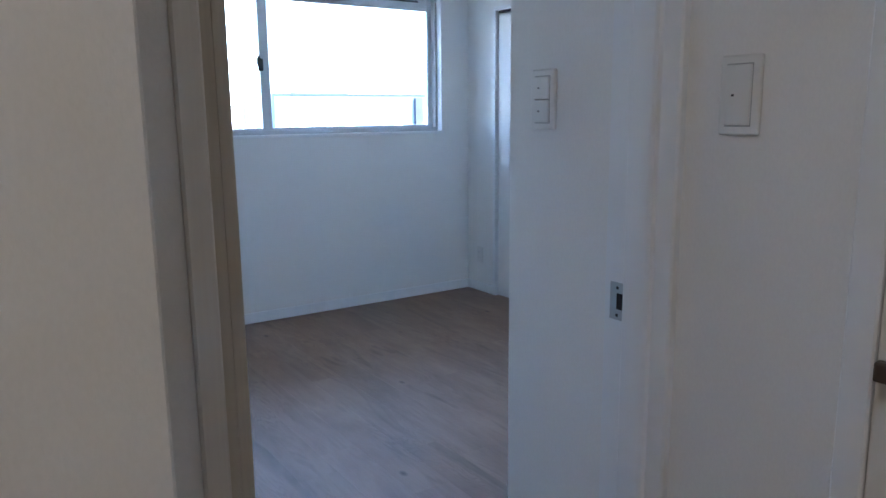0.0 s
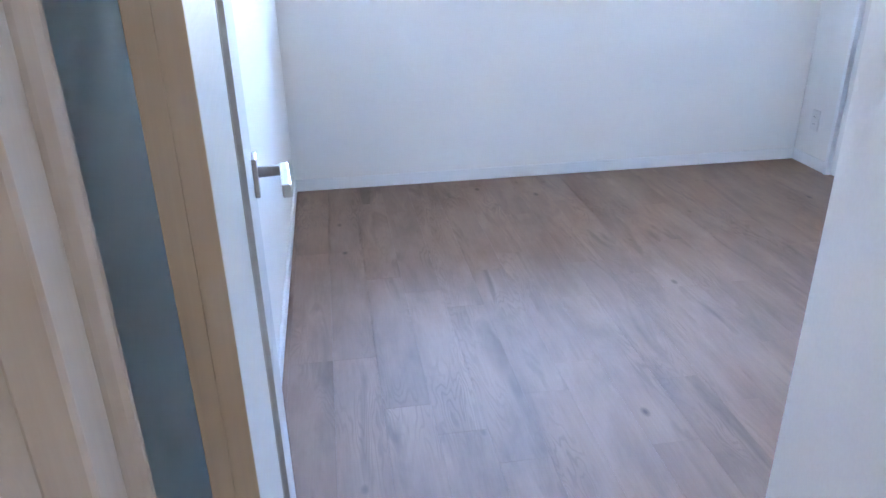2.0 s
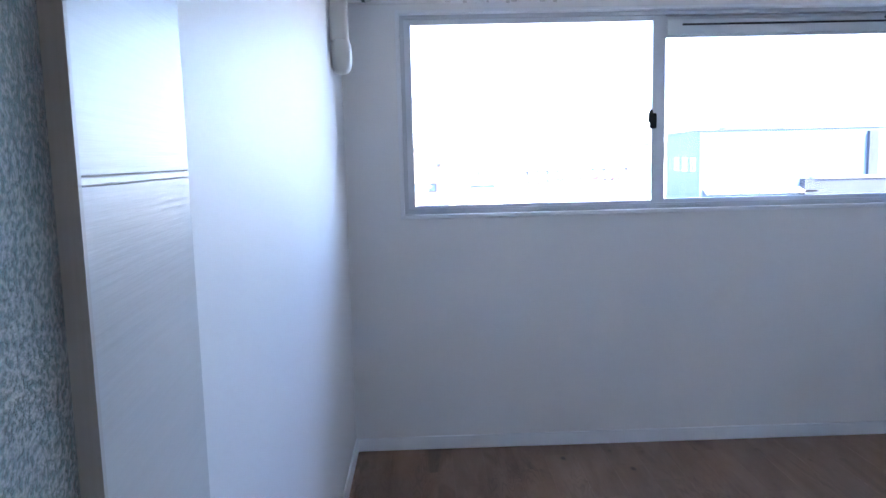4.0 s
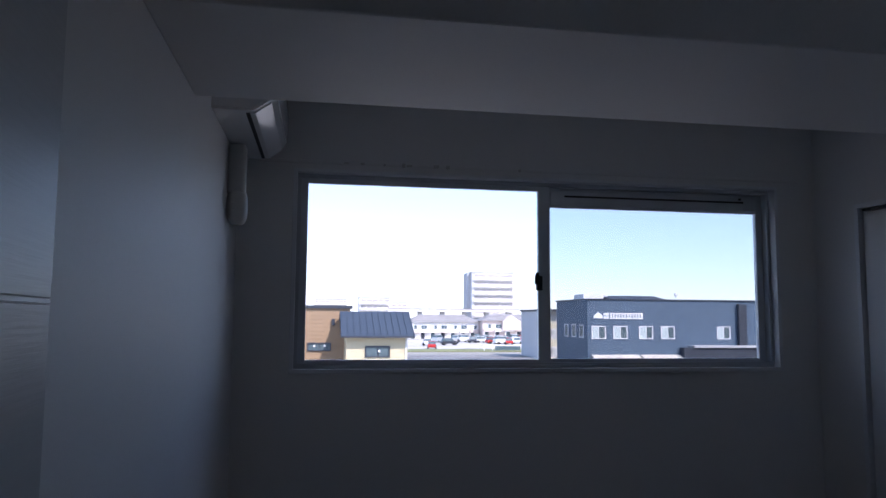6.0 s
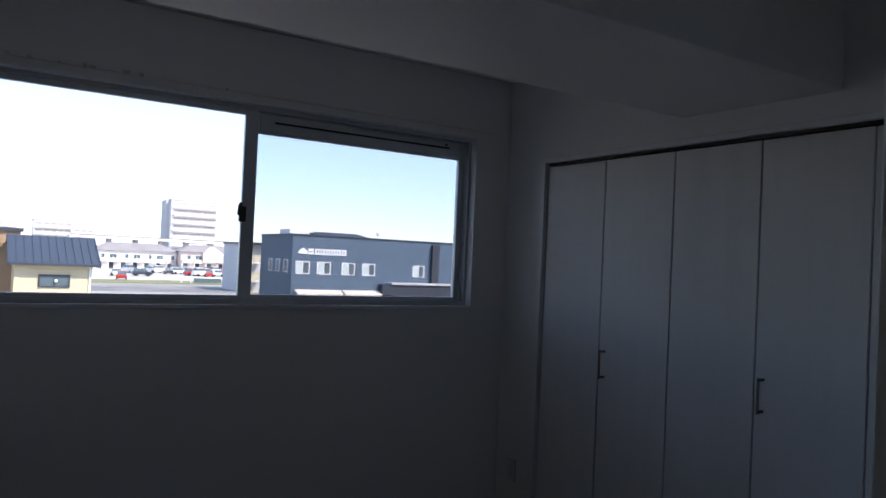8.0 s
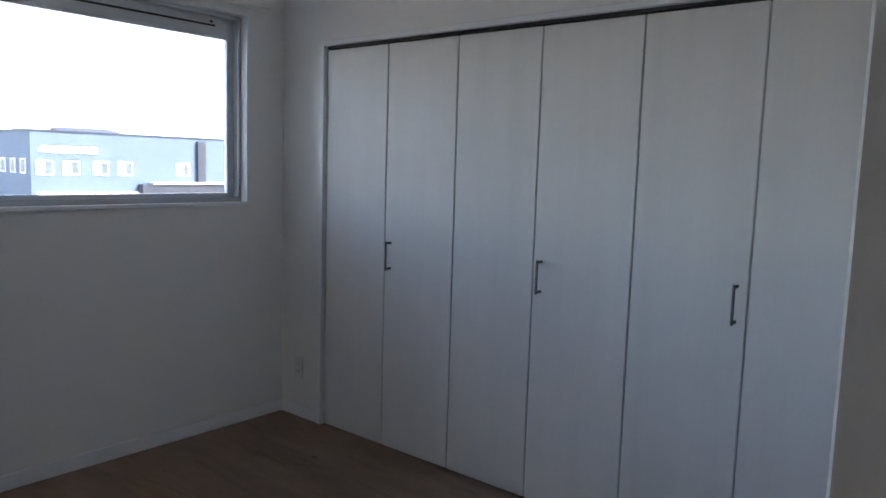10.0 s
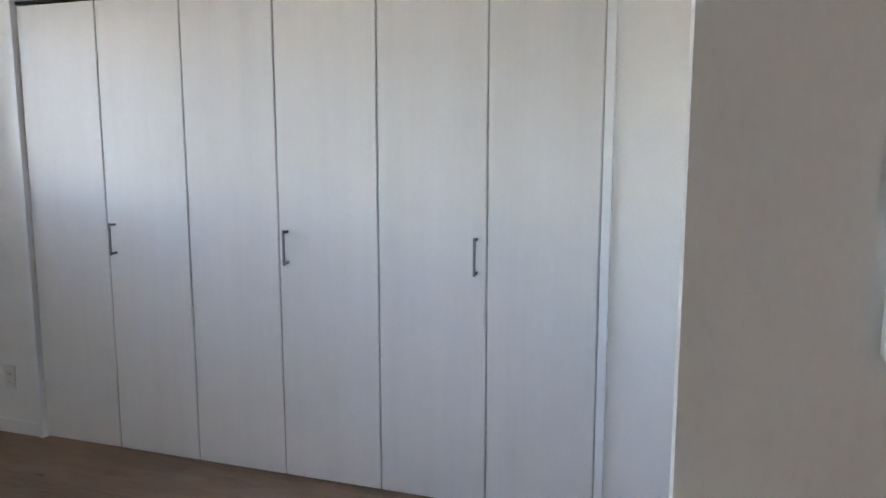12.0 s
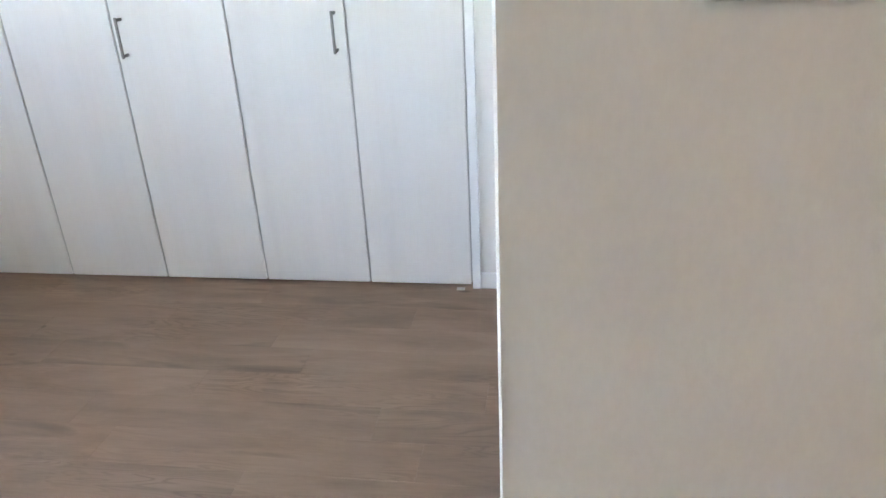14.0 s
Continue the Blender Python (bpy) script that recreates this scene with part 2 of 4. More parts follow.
def extrude_profile(points, axis, a, b, bevel=0.0):
    """A closed 2D outline swept straight from a to b along an axis."""
    bm = bmesh.new()
    put = {"x": lambda p, s: (s, p[0], p[1]), "y": lambda p, s: (p[0], s, p[1]), "z": lambda p, s: (p[0], p[1], s)}[axis]
    lo = [bm.verts.new(put(p, a)) for p in points]
    hi = [bm.verts.new(put(p, b)) for p in points]
    bm.faces.new(lo)
    bm.faces.new(hi[::-1])
    for i in range(len(points)):
        j = (i + 1) % len(points)
        bm.faces.new((lo[i], hi[i], hi[j], lo[j]))
    bmesh.ops.recalc_face_normals(bm, faces=bm.faces[:])
    if bevel:
        bmesh.ops.bevel(bm, geom=bm.edges[:], offset=bevel, segments=2, affect="EDGES")
    return bm


def finish(name, bm, material, smooth=False):
    me = bpy.data.meshes.new(name)
    bm.to_mesh(me)
    bm.free()
    me.materials.append(material)
    for p in me.polygons:
        p.use_smooth = smooth
    return new(name, me)


def part(name, bm, material, parent, label="", smooth=False):
    ob = finish(name, bm, material, smooth)
    ob.parent = parent
    if label:
        tagged(ob, label)
    return ob


def structure(name, bm, material, label, category):
    return tagged(finish(name, bm, material), label, category, kind="structure")


def empty(name, label, category, group="", at=(0, 0, 0), kind=""):
    ob = new(name)
    ob.location = at
    return tagged(ob, label, category, group, kind)


# ---- the shell of the flat ----
EX, PX, PY, CEILZ = 3.06, 0.873, -3.192, 2.50
DY0, DY1 = -3.70, -3.55          # hall side and room side of the door wall
WX0, WX1, WZ0, WZ1 = 0.276, 2.824, 1.187, 2.148   # window opening

structure("wall_north", boxes((-0.12, WX0, 0, 0.15, 0, CEILZ), (WX1, EX + 0.12, 0, 0.15, 0, CEILZ),
                              (WX0, WX1, 0, 0.15, 0, WZ0), (WX0, WX1, 0, 0.15, WZ1, CEILZ)),
          WALL, "white embossed vinyl wallpaper wall around the window", "wall")
structure("wall_west", boxes((-0.12, 0.0, DY1, 0, 0, CEILZ)), WALL, "white wallpapered side wall behind the open door", "wall")
structure("wall_east", boxes((EX, EX + 0.12, -0.335, 0, 0, CEILZ), (EX, EX + 0.12, PY, -2.922, 0, CEILZ),
                             (EX, EX + 0.12, -2.922, -0.335, 2.004, CEILZ)),
          WALL, "white wallpapered wall with a wide closet opening", "wall")
# Black sheet close behind the doors; its colour makes the seams dark.
structure("wall_closet_back", boxes((EX + 0.12, EX + 0.16, -2.99, -0.31, 0, 2.05)), BLACK, "black sheet painted as the unlit closet behind the doors", "wall")
structure("wall_south", boxes((PX + 0.14, EX + 0.12, PY - 0.12, PY, 0, CEILZ)), WALL, "white wallpapered wall beside the entry", "wall")
structure("wall_passage", box_bm(PX, PX + 0.14, -6.0, PY, 0, CEILZ, bevel=0.0016), WALL,
          "white wallpapered entry wall with an outside corner", "wall")
structure("wall_hall_north", box_bm(-1.62, -0.008, -3.84, DY1, 0, CEILZ, bevel=0.003), WALL, "white wallpapered hall wall with an outside corner", "wall")
structure("wall_door_side", boxes((-0.008, 0.066, -3.628, DY1, 0, CEILZ)), WALL, "narrow strip of white wallpapered wall beside the doorway", "wall")
structure("wall_over_door", boxes((0.066, PX, -3.625, DY1 - 0.005, 2.05, CEILZ)), WALL, "white wallpapered wall over the doorway", "wall")
structure("wall_hall_west", boxes((-1.74, -1.62, -6.0, DY1, 0, CEILZ)), WALL, "plain white wall closing the hall", "wall")
structure("wall_hall_south", boxes((-1.74, PX + 0.14, -6.12, -6.0, 0, CEILZ)), WALL, "plain white wall closing the hall", "wall")
structure("ceiling", boxes((-1.74, EX + 0.12, -6.12, 0.15, CEILZ, CEILZ + 0.15)), CEIL, "white papered ceiling", "ceiling")
structure("ceiling_beam", box_bm(0.0, EX, -1.960, -1.250, 2.121, CEILZ, bevel=0.004), CEIL,
          "white papered dropped beam across the ceiling", "beam")
structure("lower_storeys", boxes((-1.74, EX + 0.12, -6.12, 0.15, -4.2, -0.16)), plain("grey_render", (0.42, 0.41, 0.40), 0.8, scale=1.5),
          "grey rendered storeys below the flat", "building")

# baseboards
BH, BT = 0.068, 0.011


def baseboard(name, x0, x1, y0, y1):
    return structure(name, box_bm(x0, x1, y0, y1, 0.0, BH, bevel=0.0025), TRIM, "white moulded baseboard along the wall", "baseboard")


baseboard("baseboard_north", 0.0, EX, -BT, 0)
baseboard("baseboard_west", 0.0, BT, DY1, -BT)
baseboard("baseboard_east_1", EX - BT, EX, -0.318, -BT)
baseboard("baseboard_east_2", EX - BT, EX, PY + BT, -2.945)
baseboard("baseboard_south", PX + 0.14, EX - BT, PY, PY + BT)
baseboard("baseboard_hall", -1.62, -0.008, -3.84 - BT, -3.84)

# ---- floor ----
floor = structure("floor", boxes((-1.74, EX + 0.12, -6.12, 0.15, -0.16, -0.012)), BLACK, "greyish brown oak plank floor with knots", "floor")

# ---- window ----
window = empty("window_1", "silver aluminium sliding window with two panes", "window", kind="structure")
casing = bmesh.new()
cx0, cx1, cz0, cz1 = 0.260, 2.838, 1.172, 2.160
for d in ((cx0, cx1, -0.014, 0.055, cz0, WZ0 + 0.004), (cx0, cx1, -0.008, 0.055, WZ1 - 0.004, cz1),
          (cx0, WX0 + 0.004, -0.008, 0.055, WZ0 + 0.004, WZ1 - 0.004), (WX1 - 0.004, cx1, -0.008, 0.055, WZ0 + 0.004, WZ1 - 0.004)):
    box_bm(*d, bevel=0.002, bm=casing)
part("window_casing", casing, TRIM, window, "white painted inner casing")
fr = bmesh.new()
fx0, fx1, fz0, fz1 = WX0 + 0.004, WX1 - 0.004, WZ0 + 0.004, WZ1 - 0.004
for d in ((fx0, fx1, 0.045, 0.145, fz0, fz0 + 0.018), (fx0, fx1, 0.045, 0.145, fz1 - 0.018, fz1),
          (fx0, fx0 + 0.018, 0.045, 0.145, fz0 + 0.018, fz1 - 0.018), (fx1 - 0.018, fx1, 0.045, 0.145, fz0 + 0.018, fz1 - 0.018),
          (fx0 + 0.018, fx1 - 0.018, 0.045, 0.052, fz0 + 0.018, fz0 + 0.026)):
    box_bm(*d, bevel=0.0015, bm=fr)
part("window_frame", fr, ALU, window, "silver anodised aluminium frame")


def sash(x0, x1, y, z0, z1, gx0, gx1, gz0, gz1, label):
    """One sliding sash: two stiles, two rails and its pane."""
    s = part("sash", boxes((x0, gx0, y - 0.014, y + 0.014, z0, z1), bevel=0.002), ALUWHITE, window, label)
    part("stile", boxes((gx1, x1, y - 0.014, y + 0.014, z0, z1), bevel=0.002), ALUWHITE, s)
    part("rail", boxes((gx0, gx1, y - 0.0135, y + 0.0135, z0, gz0), bevel=0.002), ALUWHITE, s)
    part("rail", boxes((gx0, gx1, y - 0.0135, y + 0.0135, gz1, z1), bevel=0.002), ALUWHITE, s)
    pane = part("pane", boxes((gx0 - 0.004, gx1 + 0.004, y - 0.003, y + 0.003, gz0 - 0.004, gz1 + 0.004)), GLASS, s, "clear window glass")
    pane.visible_shadow = False
    return s


sash(0.294, 1.572, 0.070, 1.205, 2.126, 0.332, 1.508, 1.232, 2.100, "left sliding sash of pale aluminium")
right_sash = sash(1.530, 2.815, 0.104, 1.205, 2.126, 1.577, 2.766, 1.234, 2.024, "right sliding sash with a vent along its top")
part("vent_bar", box_bm(1.585, 2.76, 0.080, 0.092, 2.034, 2.112, bevel=0.003), ALUWHITE, right_sash, "pale aluminium sash ventilator")
part("vent_slot", box_bm(1.66, 2.69, 0.0775, 0.082, 2.078, 2.088, bevel=0.001), DARKMETAL, right_sash, "dark ventilation slot")
part("vent_knob", box_bm(2.66, 2.675, 0.074, 0.081, 2.094, 2.106, bevel=0.002), DARKMETAL, right_sash)
lock = part("crescent_lock", box_bm(1.492, 1.526, 0.036, 0.057, 1.583, 1.658, bevel=0.006, segments=2), LOCKMETAL, window, "crescent lock on the meeting stile, coloured as dark as it looks backlit")
part("lock_lever", extrude_profile([(1.480, 1.616), (1.494, 1.606), (1.504, 1.638), (1.502, 1.672), (1.492, 1.678), (1.482, 1.658)], "y", 0.024, 0.037, bevel=0.002), LOCKMETAL, lock)
screen = tagged(new("insect_screen"), "half-width insect screen outside the window", "insect screen")
scr = bmesh.new()
for d in ((1.545, 1.57, 0.128, 0.14, 1.21, 2.12), (2.79, 2.815, 0.128, 0.14, 1.21, 2.12), (1.57, 2.79, 0.128, 0.14, 1.21, 1.228), (1.57, 2.79, 0.128, 0.14, 2.095, 2.12)):
    box_bm(*d, bevel=0.001, bm=scr)
part("screen_frame", scr, ALU, screen)
part("netting", boxes((1.568, 2.792, 0.1338, 0.1342, 1.233, 2.097)), NET, screen, "fine dark insect netting").visible_shadow = False

ledge = empty("picture_rail", "white painted rail over the window with flaking specks", "rail", kind="structure")
part("strip", box_bm(0.09, 2.97, -0.010, 0.0, 2.186, 2.204, bevel=0.003), WALL, ledge)
rnd = random.Random(5)
for i in range(9):
    x = rnd.choice((rnd.uniform(0.5, 1.0), rnd.uniform(0.9, 1.6)))
    w = rnd.uniform(0.008, 0.03)
    part("flake", box_bm(x, x + w, -0.013, -0.009, 2.180 + rnd.uniform(0, 0.01), 2.196 + rnd.uniform(0, 0.008), bevel=0.002), DUST, ledge, "loose flake of plaster")

# ---- closet with three folding doors ----
SEAMS = [-0.353, -0.786, -1.213, -1.643, -2.077, -2.506, -2.909]
cl = bmesh.new()
for d in ((EX - 0.016, EX + 0.06, -0.345, -0.318, 0, 2.000), (EX - 0.016, EX + 0.06, -2.945, -2.914, 0, 2.000), (EX - 0.016, EX + 0.06, -2.945, -0.318, 2.000, 2.024)):
    box_bm(*d, bevel=0.002, bm=cl)
structure("trim_closet", cl, TRIM, "white painted casing round the closet", "trim")
structure("trim_closet_track", boxes((EX + 0.012, EX + 0.05, -2.914, -0.345, 1.986, 2.000)), DARKMETAL, "dark sliding track over the closet doors", "trim")


def folding_door(y_a, y_b, y_c, handle_y):
    """A pair of hinged panels and its bar handle."""
    d = empty("folding_door", "shut white wood-grain folding closet door with bar handle", "closet door", "closet doors", (EX, y_b, 0))
    for hi, lo in ((y_a, y_b), (y_b, y_c)):
        p = part("panel", box_bm(0.004, 0.026, lo + 0.0032 - y_b, hi - 0.0032 - y_b, 0.008, 1.978, bevel=0.0025), DOORWHITE, d)
        p.name = "panel"
    part("hinge_tongue", boxes((0.010, 0.018, -0.0075, 0.0075, 0.018, 1.974)), TONGUE, d, "pale grey hinge strip between the panels")
    part("edge_seal", boxes((0.010, 0.018, y_c - y_b - 0.0025, y_c - y_b + 0.0075, 0.018, 1.974)), TONGUE, d, "pale grey edge seal")
    h = bmesh.new()
    hy = handle_y - y_b
    box_bm(-0.036, -0.027, hy - 0.0048, hy + 0.0048, 0.900, 1.042, bevel=0.003, bm=h, segments=2)
    part("handle", h, PULL, d, "dark nickel bar handle")
    for z in (0.909, 1.033):
        part("handle_post", box_bm(-0.029, 0.0045, hy - 0.0048, hy + 0.0048, z - 0.0055, z + 0.0055, bevel=0.002, segments=2), PULL, d)
    return d


folding_door(SEAMS[0], SEAMS[1], SEAMS[2], -0.828)
folding_door(SEAMS[2], SEAMS[3], SEAMS[4], -1.684)
folding_door(SEAMS[4], SEAMS[5], SEAMS[6], -2.468)

# ---- doorway: frame and open door ----
frame_left = [(0.066, -3.634), (0.069, -3.637), (0.094, -3.637), (0.097, -3.634), (0.0985, -3.602), (0.097, -3.596), (0.0905, -3.5935), (0.089, -3.590), (0.0905, -3.5865),
              (0.096, -3.584), (0.1015, -3.579), (0.104, -3.572), (0.103, -3.565), (0.0995, -3.560), (0.098, -3.556), (0.098, -3.547), (0.096, -3.545), (0.066, -3.545)]
structure("door_frame_1", extrude_profile(frame_left, "z", 0, 2.05), CASING, "pale wood-grain door jamb with rounded stop", "door frame")
frame_right = [(PX + 0.001, -3.650), (0.860, -3.650), (0.856, -3.646), (0.856, -3.612), (0.849, -3.608), (0.847, -3.600), (0.847, -3.553),
               (0.850, -3.549), (0.862, -3.548), (0.862, -3.495), (0.865, -3.492), (PX + 0.001, -3.492)]
structure("door_frame_2", extrude_profile(frame_right, "z", 0, 2.05), TRIM, "white wood-grain door jamb with a door stop", "door frame")
structure("door_frame_head", boxes((0.1065, 0.847, -3.640, DY1 + 0.004, 2.018, 2.05)), CASING, "pale wood-grain head of the door frame", "door frame")

strike = empty("strike_plate", "satin steel strike plate in the door jamb", "strike plate")
plate = part("plate", boxes((0.8603, 0.8622, -3.546, -3.509, 0.927, 0.947), (0.8603, 0.8622, -3.546, -3.509, 0.978, 0.998),
                            (0.8603, 0.8622, -3.524, -3.509, 0.947, 0.978)), STEEL, strike)
part("latch_hole", boxes((0.8612, 0.8619, -3.546, -3.524, 0.947, 0.978)), BLACK, strike, "flat black piece painted as the dark latch recess")
for z in (0.936, 0.988):
    part("screw", box_bm(0.8588, 0.8605, -3.530, -3.524, z - 0.003, z + 0.003, bevel=0.0008), DARKMETAL, strike)

LEAF = empty("door_1", "open white wood-grain door with a narrow pebbled glass strip", "door", at=(0.1645, -3.509, 0))
LEAF.rotation_euler = (0, 0, radians(4.7))
LW, LT, LH = 0.843, 0.036, 2.005
G0, G1, GZ0, GZ1 = 0.344, 0.504, 0.30, 1.86
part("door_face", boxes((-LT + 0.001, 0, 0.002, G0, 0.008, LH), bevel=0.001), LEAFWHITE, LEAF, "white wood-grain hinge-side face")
lock_side = bmesh.new()
for z0, z1 in ((0.008, 0.7190), (0.7260, 1.4495), (1.4565, LH)):
    box_bm(-LT + 0.001, 0, G1, LW, z0, z1, bevel=0.0012, bm=lock_side)
box_bm(-LT + 0.006, -0.004, G1, LW - 0.003, 0.02, LH - 0.02, bm=lock_side)
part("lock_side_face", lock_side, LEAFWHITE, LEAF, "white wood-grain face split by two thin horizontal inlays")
for z in (0.7225, 1.4530):
    part("inlay", boxes((-0.005, 0.0004, G1 + 0.002, LW - 0.002, z - 0.0021, z + 0.0021)), INLAY, LEAF, "thin bright aluminium inlay line")
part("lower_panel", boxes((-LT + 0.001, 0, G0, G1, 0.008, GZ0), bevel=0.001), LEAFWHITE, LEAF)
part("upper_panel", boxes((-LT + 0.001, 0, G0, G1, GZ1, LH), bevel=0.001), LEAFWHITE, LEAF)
part("glass_reveal", boxes((-LT + 0.002, 0.0012, G1 - 0.006, G1 + 0.0012, GZ0, GZ1)), GREYEDGE, LEAF, "grey wood edge beside the glass")
part("glass_bead", boxes((-LT + 0.002, 0.0012, G0 - 0.0012, G0 + 0.005, GZ0, GZ1)), GREYEDGE, LEAF, "grey wood edge beside the glass")
strip_pane = part("glass_strip", boxes((-0.022, -0.016, G0 + 0.005, G1 - 0.006, GZ0, GZ1)), PEBBLE, LEAF, "pebbled greenish glass strip")
strip_pane.visible_shadow = False
edge = bmesh.new()
box_bm(-LT, -0.0186, -0.002, 0.002, 0.008, LH, bevel=0.0003, bm=edge)
box_bm(-0.0183, 0.0, -0.002, 0.002, 0.008, LH, bevel=0.0003, bm=edge)
part("hinge_edge", edge, DOOREDGE, LEAF, "pale wood hinge edge with a centre groove")


def lever(side):
    """A square rose, a short neck and a flat lever bent along the door; side is 1 or -1."""
    x = 0.0 if side > 0 else -LT + 0.001
    hy = LW - 0.050
    rose = part("rose", box_bm(min(x, x + side * 0.009), max(x, x + side * 0.009), hy - 0.026, hy + 0.026, 0.945, 1.016, bevel=0.002, segments=2), NICKEL, LEAF, "square satin nickel rose")
    neck = bmesh.new()
    bmesh.ops.create_cone(neck, cap_ends=True, segments=20, radius1=0.010, radius2=0.0085, depth=0.053,
                          matrix=pose(x + side * 0.034, hy, 0.985, 0, 90 * side, 0))
    part("neck", neck, NICKEL, rose, smooth=True)
    a, b = sorted((x + side * 0.047, x + side * 0.063))
    part("lever_arm", box_bm(a, b, hy - 0.118, hy + 0.010, 0.973, 0.997, bevel=0.003, segments=2), NICKEL, rose, "flat satin nickel lever")


lever(1)
lever(-1)


# ---- switches and sockets ----
def switch_plate(name, label, x, y, z, rockers):
    """A plate on a wall that faces -x, with its rockers and small window lamps."""
    s = empty(name, label, "light switch", at=(x, y, z))
    part("plate", box_bm(-0.009, 0, -0.035, 0.035, -0.06, 0.06, bevel=0.004, segments=3), PLASTIC, s, smooth=False)
    h = 0.092 / rockers
    # Raised grey slab; its rim paints the shaded seam round the rockers.
    part("rocker_gap", boxes((-0.0096, -0.008, -0.0222, 0.0222, -0.0472, 0.0472)), TONGUE, s, "thin grey slab painted as the shaded gap round the rockers")
    for i in range(rockers):
        z0 = -0.046 + i * h
        r = part("rocker", box_bm(-0.0125, -0.008, -0.021, 0.021, z0 + 0.0010, z0 + h - 0.0010, bevel=0.0015, segments=2), PLASTIC, s)
        part("pilot_lamp", box_bm(-0.0131, -0.0123, 0.006, 0.011, z0 + h / 2 - 0.0015, z0 + h / 2 + 0.0015), DARKMETAL, r, "tiny dark pilot lamp")
    return s


switch_plate("light_switch", "white two-rocker light switch on the entry wall", PX, -3.307, 1.334, 2)
switch_plate("light_switch", "white single wide-rocker light switch on the hall wall", PX, -3.752, 1.331, 1)


def socket(x, y, z):
    s = empty("wall_socket", "white double power socket low on the wall", "power socket", at=(x, y, z))
    part("plate", box_bm(-0.007, 0, -0.035, 0.035, -0.06, 0.06, bevel=0.003, segments=2), PLASTIC, s)
    for dz in (-0.021, 0.021):
        o = part("outlet", box_bm(-0.0095, -0.006, -0.017, 0.017, dz - 0.016, dz + 0.016, bevel=0.002), PLASTIC, s)
        for dy in (-0.0065, 0.0065):
            part("slot", boxes((-0.0099, -0.0092, dy - 0.001, dy + 0.001, dz - 0.005, dz + 0.005)), BLACK, o)
    return s


socket(EX, -0.150, 0.275)

stop = empty("door_stop", "small grey hooked door stop on the floor by the wall", "door stop", at=(0.030, -2.240, 0.0))
disc = bmesh.new()
bmesh.ops.create_cone(disc, cap_ends=True, segments=20, radius1=0.017, radius2=0.015, depth=0.006, matrix=pose(0, 0, 0.003))
part("base", disc, STEEL, stop, smooth=False)
part("hook", extrude_profile([(-0.006, 0.006), (0.006, 0.006), (0.008, 0.022), (0.018, 0.030), (0.016, 0.038), (0.002, 0.032), (-0.006, 0.020)], "y", -0.006, 0.006, bevel=0.0015), PULL, stop, "dark bent catch")

scrap = empty("tape_scrap", "small curled scrap of beige tape on the floor", "scrap")
part("strip", extrude_profile([(3.030, 0.0), (3.036, 0.002), (3.046, 0.005), (3.0465, 0.004), (3.037, 0.001), (3.032, 0.0)], "y", -2.884, -2.852), TAPE, scrap)

# ---- hall: edge of another door with its lever ----
hd = empty("door_2", "closed white hall door with a dark lever handle", "door")
part("door_face", boxes((PX - 0.006, PX - 0.0005, -4.75, -3.985, 0.01, 2.0), bevel=0.001), DOORWHITE, hd)
part("door_casing", box_bm(PX - 0.014, PX - 0.0005, -3.983, -3.940, 0, 2.04, bevel=0.003), TRIM, hd, "white door casing")
rose2 = part("rose", box_bm(PX - 0.016, PX - 0.006, -4.060, -4.010, 0.940, 1.020, bevel=0.002), BRONZE, hd)
part("lever_arm", box_bm(PX - 0.062, PX - 0.046, -4.125, -4.005, 0.965, 0.992, bevel=0.003, segments=2), BRONZE, rose2, "dark flat lever")
part("neck", box_bm(PX - 0.05, PX - 0.015, -4.043, -4.027, 0.971, 0.987, bevel=0.004, segments=2), BRONZE, rose2)

# ---- air conditioner ----
ac = empty("air_conditioner", "glossy white wall air conditioner under the ceiling", "air conditioner", at=(0.0, -0.5, 2.18))
prof = [(0.0, 0.0), (0.130, -0.004), (0.150, 0.0), (0.205, 0.040), (0.222, 0.070), (0.228, 0.200), (0.222, 0.262), (0.200, 0.272), (0.0, 0.272)]
part("body", extrude_profile(prof, "y", -0.42, 0.40, bevel=0.003), ACWHITE, ac, smooth=False)
part("front_panel", extrude_profile([(0.2235, 0.072), (0.2275, 0.074), (0.2335, 0.200), (0.227, 0.266), (0.2235, 0.262)], "y", -0.415, 0.395), ACWHITE, ac, "glossy front panel")
flap = extrude_profile([(0.136, -0.008), (0.152, -0.004), (0.207, 0.035), (0.203, 0.041), (0.150, 0.004)], "y", -0.39, 0.37)
part("air_flap", flap, ACWHITE, ac, "white outlet flap")
part("outlet_slot", boxes((0.118, 0.132, -0.39, 0.37, -0.007, -0.003)), BLACK, ac, "black strip painted as the dark outlet slot")
part("end_cap", extrude_profile([(0.01, 0.006), (0.14, 0.002), (0.20, 0.044), (0.214, 0.075), (0.219, 0.2), (0.21, 0.26), (0.01, 0.264)], "y", -0.424, -0.419), ACWHITE, ac)

duct = empty("pipe_cover", "ivory plastic pipe cover running down to a wall sleeve", "pipe cover", at=(0.0, -0.375, 0))
part("duct", box_bm(0.0, 0.074, -0.038, 0.038, 1.955, 2.172, bevel=0.012, segments=3), COVER, duct, smooth=False)
elbow = bmesh.new()
bmesh.ops.create_uvsphere(elbow, u_segments=24, v_segments=14, radius=1.0)
for v in elbow.verts:
    x, y, z = v.co
    v.co = Vector((0.042 + 0.044 * math.copysign(abs(x) ** 0.6, x), 0.052 * math.copysign(abs(y) ** 0.7, y), 1.905 + 0.078 * math.copysign(abs(z) ** 0.75, z)))
part("sleeve_cap", elbow, COVER, duct, "rounded sleeve cap", True)

